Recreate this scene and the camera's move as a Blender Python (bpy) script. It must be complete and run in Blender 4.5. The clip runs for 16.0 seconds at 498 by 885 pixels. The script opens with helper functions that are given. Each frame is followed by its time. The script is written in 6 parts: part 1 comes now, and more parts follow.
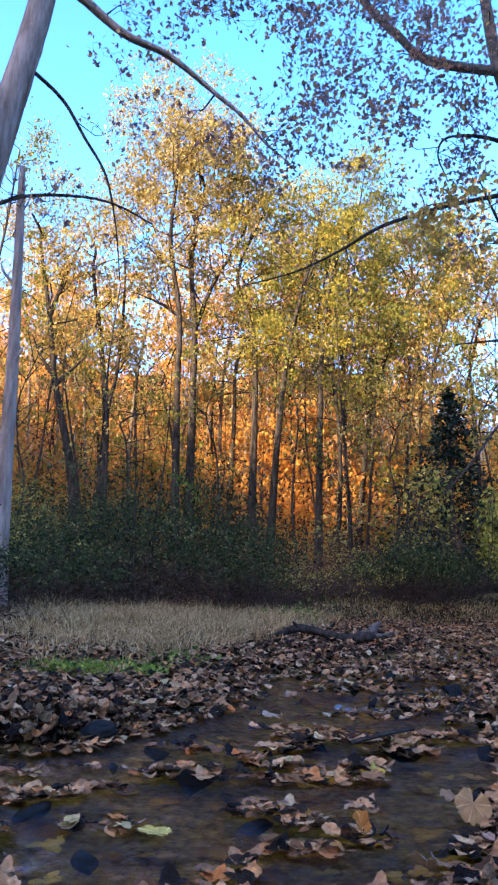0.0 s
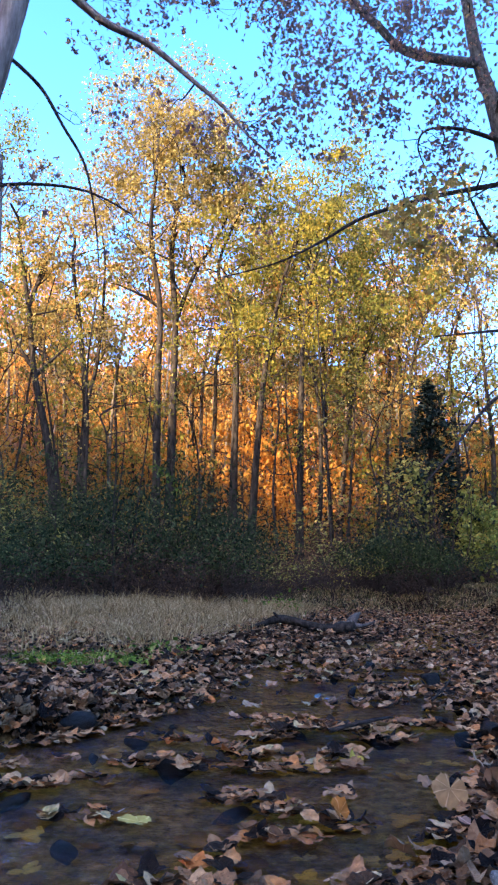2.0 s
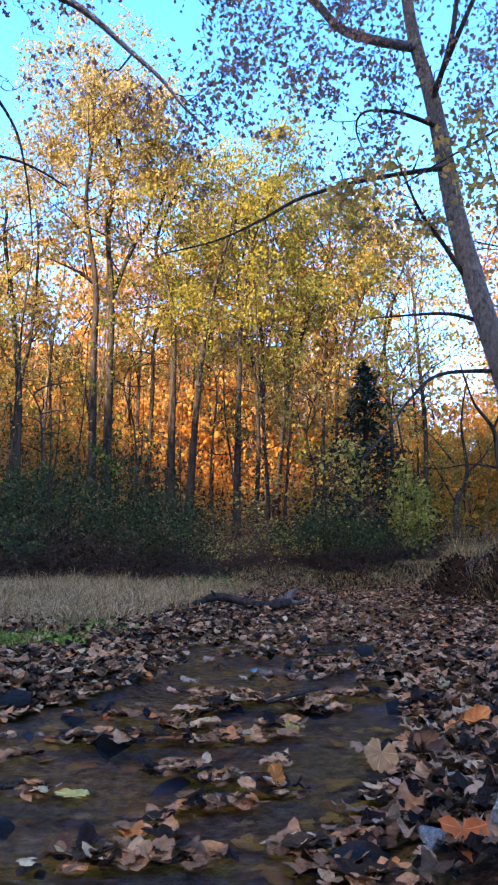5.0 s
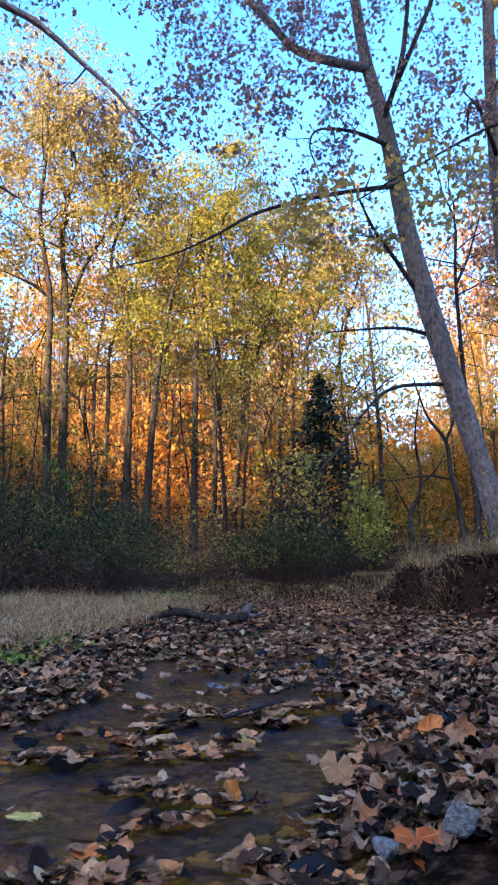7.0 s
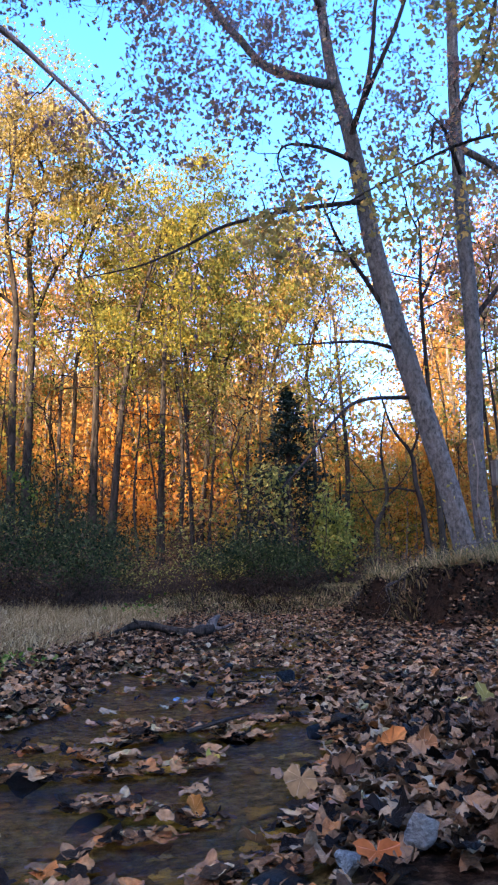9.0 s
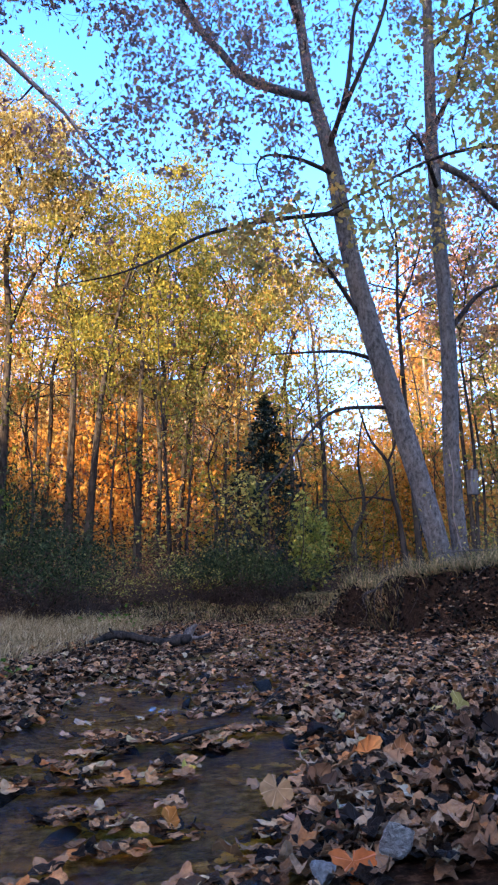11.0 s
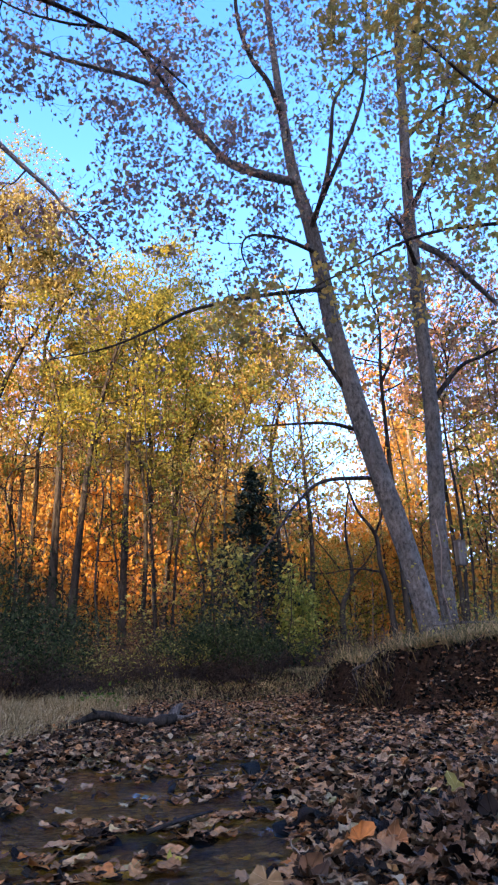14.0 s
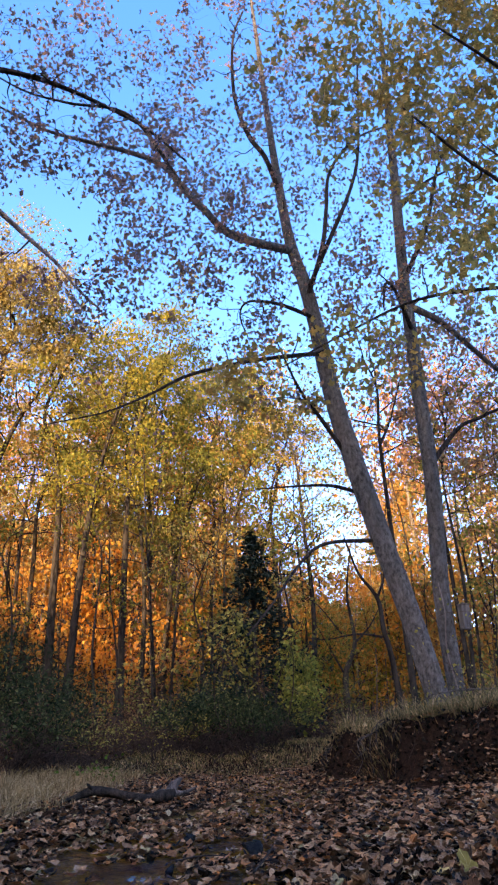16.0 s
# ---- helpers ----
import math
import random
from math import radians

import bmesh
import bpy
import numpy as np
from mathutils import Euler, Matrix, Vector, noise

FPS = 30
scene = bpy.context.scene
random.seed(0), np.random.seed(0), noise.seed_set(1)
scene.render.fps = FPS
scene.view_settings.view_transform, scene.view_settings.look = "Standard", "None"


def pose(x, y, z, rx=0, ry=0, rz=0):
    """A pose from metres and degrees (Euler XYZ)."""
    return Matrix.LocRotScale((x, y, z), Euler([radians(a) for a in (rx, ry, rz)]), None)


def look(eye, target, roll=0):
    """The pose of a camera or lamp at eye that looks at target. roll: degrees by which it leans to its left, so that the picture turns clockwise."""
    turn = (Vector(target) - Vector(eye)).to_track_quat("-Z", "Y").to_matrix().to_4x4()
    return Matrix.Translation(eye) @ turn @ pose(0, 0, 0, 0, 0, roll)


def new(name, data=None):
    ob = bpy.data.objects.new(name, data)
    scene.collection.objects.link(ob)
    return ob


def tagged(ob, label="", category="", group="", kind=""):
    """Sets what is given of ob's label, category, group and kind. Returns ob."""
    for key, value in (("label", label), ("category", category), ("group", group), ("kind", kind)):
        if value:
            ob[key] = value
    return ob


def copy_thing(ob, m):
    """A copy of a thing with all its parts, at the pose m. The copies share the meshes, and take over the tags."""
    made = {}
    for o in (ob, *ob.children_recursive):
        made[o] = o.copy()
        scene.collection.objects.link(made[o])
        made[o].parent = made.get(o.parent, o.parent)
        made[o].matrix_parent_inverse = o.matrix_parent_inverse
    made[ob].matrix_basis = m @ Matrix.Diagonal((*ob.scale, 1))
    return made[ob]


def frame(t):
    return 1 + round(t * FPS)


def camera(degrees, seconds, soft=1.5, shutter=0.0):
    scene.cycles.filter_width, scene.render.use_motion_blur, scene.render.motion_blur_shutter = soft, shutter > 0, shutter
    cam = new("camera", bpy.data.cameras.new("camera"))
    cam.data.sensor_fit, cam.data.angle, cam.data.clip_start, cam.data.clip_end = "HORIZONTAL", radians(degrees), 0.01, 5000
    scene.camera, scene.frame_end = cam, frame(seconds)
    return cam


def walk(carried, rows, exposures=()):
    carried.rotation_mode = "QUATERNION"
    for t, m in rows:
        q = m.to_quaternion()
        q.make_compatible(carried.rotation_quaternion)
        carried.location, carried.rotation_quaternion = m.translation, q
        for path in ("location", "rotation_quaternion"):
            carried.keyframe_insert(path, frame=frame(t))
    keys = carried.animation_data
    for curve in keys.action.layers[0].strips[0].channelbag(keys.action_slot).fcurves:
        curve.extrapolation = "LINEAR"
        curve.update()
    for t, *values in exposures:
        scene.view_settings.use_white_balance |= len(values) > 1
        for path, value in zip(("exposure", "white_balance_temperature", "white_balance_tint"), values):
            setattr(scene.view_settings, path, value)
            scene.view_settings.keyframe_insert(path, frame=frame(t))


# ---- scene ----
cam = camera(37.8, 16.0, soft=2.2)
PATH = [
    (0, look((-0.000, -0.000, 0.600), (-0.000, 9.806, 2.558), 1.67)),
    (0.5, look((-0.000, -0.003, 0.599), (0.046, 9.805, 2.548), 1.59)),
    (1, look((0.001, -0.006, 0.600), (0.107, 9.804, 2.538), 1.49)),
    (1.5, look((0.005, -0.010, 0.600), (0.182, 9.803, 2.516), 1.38)),
    (2, look((0.006, 0.000, 0.595), (0.268, 9.823, 2.451), 1.31)),
    (2.5, look((0.004, 0.005, 0.590), (0.381, 9.838, 2.369), 1.23)),
    (3, look((0.003, 0.005, 0.586), (0.441, 9.850, 2.285), 1.21)),
    (3.5, look((0.006, 0.003, 0.585), (0.530, 9.853, 2.227), 1.12)),
    (4, look((0.004, 0.001, 0.584), (0.673, 9.852, 2.172), 1.03)),
    (4.5, look((0.002, -0.003, 0.580), (0.907, 9.828, 2.167), 0.89)),
    (7, look((0.009, -0.017, 0.583), (1.712, 9.675, 2.365), -0.26)),
    (7.5, look((0.009, -0.021, 0.586), (1.820, 9.641, 2.421), -0.21)),
    (8, look((0.012, -0.019, 0.583), (1.906, 9.620, 2.453), -0.32)),
    (8.5, look((0.013, -0.022, 0.584), (2.008, 9.590, 2.489), -0.43)),
    (9, look((0.014, -0.026, 0.586), (2.149, 9.550, 2.522), -0.49)),
    (11.5, look((0.015, -0.029, 0.586), (2.478, 9.423, 2.730), -0.63)),
    (12, look((0.013, -0.039, 0.591), (2.509, 9.368, 2.890), -0.69)),
    (12.5, look((0.015, -0.031, 0.592), (2.536, 9.313, 3.109), -0.84)),
    (13, look((0.014, -0.037, 0.593), (2.551, 9.246, 3.313), -0.93)),
    (13.5, look((0.013, -0.035, 0.592), (2.561, 9.203, 3.452), -1.05)),
    (14, look((0.012, -0.039, 0.592), (2.571, 9.153, 3.585), -1.26)),
    (14.5, look((0.004, -0.042, 0.595), (2.569, 9.075, 3.806), -1.33)),
    (15, look((0.001, -0.036, 0.593), (2.560, 9.041, 3.920), -1.33)),
    (15.5, look((-0.001, -0.040, 0.592), (2.543, 8.971, 4.106), -1.46)),
    (16, look((0.018, -0.017, 0.590), (2.527, 8.882, 4.400), -1.70)),
]

walk(cam, PATH, exposures=[(0, 3.47, 6300, 15.0), (9, 3.47, 6350, 16.0), (11.5, 3.47, 6450, 16.8), (13, 3.52, 6700, 17.0), (14, 3.24, 7000, 17.0), (16, 3.06, 7600, 18.5)])

# ---- daylight: low sun behind an added, unseen ridge, open sky ahead ----
SUN_EL, SUN_AZ = 21.0, 222.0          # degrees; azimuth clockwise from +y
world = bpy.data.worlds.new("sky")
scene.world = world
world.use_nodes = True
wn = world.node_tree.nodes
wl = world.node_tree.links
sky = wn.new("ShaderNodeTexSky")
sky.sky_type = "NISHITA"
sky.sun_disc = False
sky.altitude = 600.0
sky.sun_elevation = radians(SUN_EL)
sky.sun_rotation = radians(SUN_AZ)
sky.air_density, sky.dust_density, sky.ozone_density = 0.75, 2.0, 2.2
wn["Background"].inputs["Strength"].default_value = 0.15
tone = wn.new("ShaderNodeHueSaturation")
where = wn.new("ShaderNodeTexCoord")
height = wn.new("ShaderNodeSeparateXYZ")
tone.inputs["Hue"].default_value = 0.508
pale = wn.new("ShaderNodeMapRange")
for k, val in ((1, 0.30), (2, 0.75), (3, 1.23), (4, 1.29)):
    pale.inputs[k].default_value = val
wl.new(where.outputs["Generated"], height.inputs[0])
wl.new(height.outputs[2], pale.inputs[0])
wl.new(pale.outputs[0], tone.inputs["Saturation"])
wl.new(sky.outputs[0], tone.inputs["Color"])
wl.new(tone.outputs[0], wn["Background"].inputs["Color"])

sun = new("sun", bpy.data.lights.new("sun", "SUN"))
sun.data.energy, sun.data.angle, sun.data.color = 1.85, radians(0.5), (1.0, 0.83, 0.58)
to_sun = Vector((math.sin(radians(SUN_AZ)) * math.cos(radians(SUN_EL)), math.cos(radians(SUN_AZ)) * math.cos(radians(SUN_EL)), math.sin(radians(SUN_EL))))
sun.matrix_world = look(to_sun * 100, (0, 0, 0))

rng = np.random.default_rng(7)


# ---- materials ----
def material(name):
    m = bpy.data.materials.new(name)
    m.use_nodes = True
    nt = m.node_tree
    return m, nt, nt.nodes["Principled BSDF"]


def node(nt, kind, **inputs):
    n = nt.nodes.new(kind)
    for k, val in inputs.items():
        n.inputs[k.replace("_", " ")].default_value = val
    return n


def ramp(nt, source, stops):
    r = nt.nodes.new("ShaderNodeValToRGB")
    el = r.color_ramp.elements
    while len(el) < len(stops):
        el.new(0.5)
    for e, (p, c) in zip(el, stops):
        e.position, e.color = p, (*c, 1)
    nt.links.new(source, r.inputs[0])
    return r.outputs[0]


def mix(nt, fac, a, b, mode="MIX"):
    n = nt.nodes.new("ShaderNodeMix")
    n.data_type, n.blend_type = "RGBA", mode
    for sock, val in ((n.inputs[0], fac), (n.inputs[6], a), (n.inputs[7], b)):
        if hasattr(val, "is_linked"):
            nt.links.new(val, sock)
        else:
            sock.default_value = val if isinstance(val, float) else (*val, 1)
    return n.outputs[2]


def noise_tex(nt, scale, detail=4.0, stretch=None, rough=0.55):
    co = nt.nodes.new("ShaderNodeTexCoord")
    n = node(nt, "ShaderNodeTexNoise", Scale=scale, Detail=detail, Roughness=rough)
    if stretch:
        mp = nt.nodes.new("ShaderNodeMapping")
        mp.inputs["Scale"].default_value = stretch
        nt.links.new(co.outputs["Object"], mp.inputs[0])
        nt.links.new(mp.outputs[0], n.inputs["Vector"])
    else:
        nt.links.new(co.outputs["Object"], n.inputs["Vector"])
    return n.outputs[0]


def bump(nt, bsdf, height, strength, distance):
    b = node(nt, "ShaderNodeBump", Strength=strength, Distance=distance)
    nt.links.new(height, b.inputs["Height"])
    nt.links.new(b.outputs[0], bsdf.inputs["Normal"])
    return b


def leaf_material(name, stops, translucent=0.45, rough=0.6, per="island", grain=18.0, crumple=0.0, sheen=0.0):
    """Thin leaf: colour differs from leaf to leaf, light shines through it."""
    m, nt, bs = material(name)
    if per == "island":
        rnd = nt.nodes.new("ShaderNodeNewGeometry").outputs["Random Per Island"]
    else:
        rnd = nt.nodes.new("ShaderNodeObjectInfo").outputs["Random"]
    col = ramp(nt, rnd, stops)
    blotch = ramp(nt, noise_tex(nt, grain, 3), [(0.3, (0.58, 0.54, 0.50)), (0.7, (1.15, 1.12, 1.08))])
    col = mix(nt, 1.0, col, blotch, "MULTIPLY")
    own = nt.nodes.new("ShaderNodeObjectInfo").outputs["Random"]
    col = mix(nt, 1.0, col, ramp(nt, own, [(0.0, (0.72, 0.76, 0.8)), (0.5, (1.0, 1.0, 1.0)), (1.0, (1.2, 1.08, 0.9))]), "MULTIPLY")
    nt.links.new(col, bs.inputs["Base Color"])
    bs.inputs["Roughness"].default_value = rough
    bs.inputs["Specular IOR Level"].default_value = sheen
    if crumple:
        bump(nt, bs, noise_tex(nt, 55, 4, None, 0.6), crumple, 0.02)
    if translucent:
        tr = nt.nodes.new("ShaderNodeBsdfTranslucent")
        nt.links.new(col, tr.inputs[0])
        ms = nt.nodes.new("ShaderNodeMixShader")
        ms.inputs[0].default_value = translucent
        nt.links.new(bs.outputs[0], ms.inputs[1])
        nt.links.new(tr.outputs[0], ms.inputs[2])
        nt.links.new(ms.outputs[0], nt.nodes["Material Output"].inputs[0])
    return m


def bark_material(name, dark, light, patch=None, scale=9.0, along=0.16):
    m, nt, bs = material(name)
    n1 = noise_tex(nt, scale, 7, (1, 1, along), 0.65)
    col = ramp(nt, n1, [(0.36, dark), (0.62, light)])
    if patch:
        n2 = noise_tex(nt, 10.0, 8, (1, 1, 0.5), 0.75)
        col = mix(nt, ramp(nt, n2, [(0.50, (0, 0, 0)), (0.66, (0.6, 0.6, 0.6))]), col, patch)
    moss = noise_tex(nt, 1.3, 3)
    col = mix(nt, ramp(nt, moss, [(0.45, (0, 0, 0)), (0.8, (0.5, 0.5, 0.5))]), col, tuple(0.7 * c for c in light))
    nt.links.new(col, bs.inputs["Base Color"])
    bs.inputs["Roughness"].default_value = 0.9
    bs.inputs["Specular IOR Level"].default_value = 0.0
    bump(nt, bs, n1, 0.9, 0.05)
    return m


LITTER = [(0.0, (0.009, 0.006, 0.005)), (0.24, (0.029, 0.017, 0.010)), (0.36, (0.132, 0.061, 0.029)), (0.50, (0.388, 0.188, 0.088)),
          (0.63, (0.185, 0.092, 0.048)), (0.77, (0.512, 0.292, 0.151)), (0.88, (0.485, 0.163, 0.044)), (0.97, (0.512, 0.346, 0.192)), (1.0, (0.407, 0.307, 0.122))]
mat_litter = leaf_material("fallen_leaves", LITTER, 0.12, 0.42, grain=45, crumple=0.8, sheen=0.04)
mat_sunk = leaf_material("sodden_leaves", [(0, (0.10, 0.055, 0.018)), (0.5, (0.42, 0.24, 0.06)), (1, (0.70, 0.48, 0.12))], 0.0, 0.6)
mat_clod = leaf_material("bank_soil_crumbs", [(0, (0.005, 0.005, 0.004)), (0.6, (0.017, 0.013, 0.009)), (0.92, (0.055, 0.038, 0.025)), (1, (0.26, 0.15, 0.08))], 0.0, 0.9)
mat_litter_own = leaf_material("fallen_leaf", LITTER, 0.12, 0.42, per="object", grain=3.5, crumple=0.0, sheen=0.04)
nt = mat_litter_own.node_tree
co = nt.nodes.new("ShaderNodeTexCoord")
axes = nt.nodes.new("ShaderNodeSeparateXYZ")
nt.links.new(co.outputs["Object"], axes.inputs[0])
turn = nt.nodes.new("ShaderNodeMath")
turn.operation = "ARCTAN2"
nt.links.new(axes.outputs[0], turn.inputs[0])
nt.links.new(axes.outputs[1], turn.inputs[1])
fan = nt.nodes.new("ShaderNodeMath")
fan.operation = "MULTIPLY"
fan.inputs[1].default_value = 7.2
nt.links.new(turn.outputs[0], fan.inputs[0])
rib = nt.nodes.new("ShaderNodeMath")
rib.operation = "COSINE"
nt.links.new(fan.outputs[0], rib.inputs[0])
bump(nt, nt.nodes["Principled BSDF"], ramp(nt, rib.outputs[0], [(0.80, (0, 0, 0)), (0.99, (1, 1, 1))]), 0.6, 0.03)
mat_canopy = leaf_material("sycamore_leaves", [(0, (0.17, 0.11, 0.11)), (0.45, (0.30, 0.19, 0.16)), (0.8, (0.46, 0.22, 0.13)), (1, (0.46, 0.32, 0.14))], 0.55)
mat_near_yellow = leaf_material("maple_leaves_yellow_green", [(0, (0.26, 0.20, 0.07)), (0.5, (0.43, 0.32, 0.10)), (1, (0.56, 0.34, 0.11))], 0.6)
mat_yellow = leaf_material("crown_leaves_yellow", [(0, (0.32, 0.20, 0.06)), (0.4, (0.50, 0.37, 0.10)), (0.8, (0.62, 0.48, 0.16)), (1, (0.44, 0.26, 0.08))], 0.5)
mat_olive = leaf_material("crown_leaves_olive", [(0, (0.14, 0.15, 0.035)), (0.5, (0.27, 0.25, 0.05)), (1, (0.44, 0.33, 0.06))], 0.5)
mat_orange = leaf_material("crown_leaves_orange", [(0, (0.48, 0.19, 0.04)), (0.5, (0.66, 0.30, 0.06)), (1, (0.68, 0.43, 0.10))], 0.5)
mat_rust = leaf_material("crown_leaves_rust", [(0, (0.34, 0.14, 0.075)), (0.5, (0.50, 0.25, 0.12)), (1, (0.56, 0.36, 0.14))], 0.5)
mat_bush = leaf_material("bush_leaves_green", [(0, (0.020, 0.028, 0.013)), (0.6, (0.058, 0.074, 0.032)), (0.96, (0.13, 0.145, 0.06)), (1, (0.30, 0.26, 0.09))], 0.2, grain=3.2)
mat_bush_olive = leaf_material("bush_leaves_olive", [(0, (0.08, 0.085, 0.03)), (0.6, (0.19, 0.18, 0.055)), (1, (0.36, 0.28, 0.08))], 0.4, grain=3.2)
mat_bush_brown = leaf_material("bush_leaves_brown", [(0, (0.035, 0.022, 0.016)), (0.5, (0.17, 0.095, 0.06)), (0.9, (0.30, 0.17, 0.075)), (1, (0.55, 0.35, 0.07))], 0.35, grain=3.2)
mat_bush_yellow = leaf_material("bush_leaves_yellow", [(0, (0.20, 0.20, 0.055)), (0.5, (0.42, 0.36, 0.09)), (1, (0.64, 0.46, 0.11))], 0.45)
mat_vine = leaf_material("vine_leaves", [(0, (0.20, 0.23, 0.05)), (0.5, (0.40, 0.40, 0.09)), (1, (0.62, 0.50, 0.11))], 0.45)
mat_needles = leaf_material("evergreen_leaves", [(0, (0.014, 0.024, 0.021)), (0.7, (0.040, 0.060, 0.046)), (1, (0.085, 0.105, 0.07))], 0.1, 0.5)
mat_green = leaf_material("herb_leaves", [(0, (0.07, 0.12, 0.02)), (0.5, (0.15, 0.22, 0.035)), (1, (0.34, 0.33, 0.08))], 0.35)
mat_straw = leaf_material("dry_grass", [(0, (0.16, 0.10, 0.042)), (0.35, (0.39, 0.235, 0.10)), (0.7, (0.55, 0.35, 0.155)), (1, (0.70, 0.49, 0.25))], 0.35)
mat_bank_grass = leaf_material("olive_bank_grass", [(0, (0.06, 0.055, 0.028)), (0.4, (0.20, 0.18, 0.075)), (0.75, (0.46, 0.31, 0.15)), (1, (0.66, 0.42, 0.22))], 0.3)
mat_sycamore = bark_material("sycamore_bark", (0.054, 0.045, 0.038), (0.158, 0.134, 0.113), (0.25, 0.215, 0.18), 22.0, 0.55)
mat_pale = bark_material("pale_bark", (0.12, 0.085, 0.066), (0.32, 0.24, 0.20), (0.18, 0.125, 0.10))
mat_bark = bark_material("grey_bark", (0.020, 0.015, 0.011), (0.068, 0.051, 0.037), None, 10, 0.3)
# grey_bark again, paled to put the sunlight of far trunks into its colour
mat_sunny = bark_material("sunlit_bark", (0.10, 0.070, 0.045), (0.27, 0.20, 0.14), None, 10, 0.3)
mat_stem = bark_material("shrub_stem_bark", (0.03, 0.019, 0.014), (0.14, 0.085, 0.06), None, 20)
mat_twig = bark_material("twig_bark", (0.018, 0.013, 0.010), (0.07, 0.052, 0.042), None, 20)


def stone_material(name, dark, light, rough, scale=3.0):
    m, nt, bs = material(name)
    n1 = noise_tex(nt, scale, 8, None, 0.65)
    nt.links.new(ramp(nt, n1, [(0.3, dark), (0.7, light)]), bs.inputs["Base Color"])
    bs.inputs["Roughness"].default_value = rough
    bs.inputs["Specular IOR Level"].default_value = 0.22 if rough < 0.6 else 0.0
    bump(nt, bs, n1, 1.0, 0.06)
    return m


mat_wet = stone_material("wet_stone", (0.007, 0.006, 0.005), (0.040, 0.032, 0.026), 0.20, 26.0)
mat_pale_stone = stone_material("pale_limestone", (0.20, 0.175, 0.14), (0.48, 0.43, 0.36), 0.8, 4)
mat_driftwood = bark_material("driftwood", (0.012, 0.010, 0.008), (0.048, 0.037, 0.029), None, 18)
mat_root_pale = bark_material("root_wood", (0.035, 0.027, 0.022), (0.16, 0.13, 0.11), None, 30)
mat_box = bark_material("weathered_board", (0.09, 0.075, 0.065), (0.20, 0.165, 0.14), None, 12)

# ground: leaf mould, mud and gravel by height, bare soil where it is steep
mat_ground, nt, bs = material("ground")
big, fine = noise_tex(nt, 1.6, 6), noise_tex(nt, 26, 6, None, 0.7)
mould = ramp(nt, fine, [(0.28, (0.006, 0.0035, 0.0025)), (0.52, (0.028, 0.014, 0.008)), (0.75, (0.12, 0.06, 0.032))])
mud = ramp(nt, fine, [(0.3, (0.05, 0.030, 0.011)), (0.5, (0.33, 0.20, 0.058)), (0.75, (0.70, 0.46, 0.135))])
geo = nt.nodes.new("ShaderNodeNewGeometry")
sep = nt.nodes.new("ShaderNodeSeparateXYZ")
nt.links.new(geo.outputs["Position"], sep.inputs[0])
low = nt.nodes.new("ShaderNodeMapRange")
for k, val in ((1, -0.02), (2, 0.03), (3, 0.0), (4, 1.0)):
    low.inputs[k].default_value = val
nt.links.new(sep.outputs[2], low.inputs[0])
col = mix(nt, low.outputs[0], mud, mould)
col = mix(nt, 1.0, col, ramp(nt, big, [(0.3, (0.7, 0.7, 0.7)), (0.7, (1.15, 1.1, 1.05))]), "MULTIPLY")
sepn = nt.nodes.new("ShaderNodeSeparateXYZ")
nt.links.new(geo.outputs["True Normal"], sepn.inputs[0])
soil = ramp(nt, fine, [(0.3, (0.006, 0.0035, 0.0025)), (0.7, (0.04, 0.021, 0.012))])
col = mix(nt, ramp(nt, sepn.outputs[2], [(0.65, (1, 1, 1)), (0.85, (0, 0, 0))]), col, soil)
nt.links.new(col, bs.inputs["Base Color"])
bs.inputs["Roughness"].default_value = 0.9
bs.inputs["Specular IOR Level"].default_value = 0.0
bump(nt, bs, fine, 0.8, 0.03)

# shallow running water: clear, brownish, mirror-like at a low angle
mat_water, nt, bs = material("creek_water")
nt.nodes.remove(bs)
w1 = noise_tex(nt, 20.0, 3, (0.5, 2.4, 1.0), 0.5)
w2 = noise_tex(nt, 50.0, 3, (0.7, 2.0, 1.0), 0.55)
add = nt.nodes.new("ShaderNodeMath")
add.operation = "MULTIPLY_ADD"
nt.links.new(w2, add.inputs[0])
add.inputs[1].default_value = 0.2
nt.links.new(w1, add.inputs[2])
bp = node(nt, "ShaderNodeBump", Strength=1.0, Distance=0.045)
nt.links.new(add.outputs[0], bp.inputs["Height"])
clear = nt.nodes.new("ShaderNodeBsdfTransparent")
clear.inputs[0].default_value = (0.74, 0.65, 0.42, 1)
gloss = nt.nodes.new("ShaderNodeBsdfGlossy")
gloss.inputs["Roughness"].default_value = 0.02
nt.links.new(bp.outputs[0], gloss.inputs["Normal"])
fres = node(nt, "ShaderNodeFresnel", IOR=1.33)
nt.links.new(bp.outputs[0], fres.inputs["Normal"])
ms = nt.nodes.new("ShaderNodeMixShader")
nt.links.new(fres.outputs[0], ms.inputs[0])
nt.links.new(clear.outputs[0], ms.inputs[1])
nt.links.new(gloss.outputs[0], ms.inputs[2])
nt.links.new(ms.outputs[0], nt.nodes["Material Output"].inputs[0])


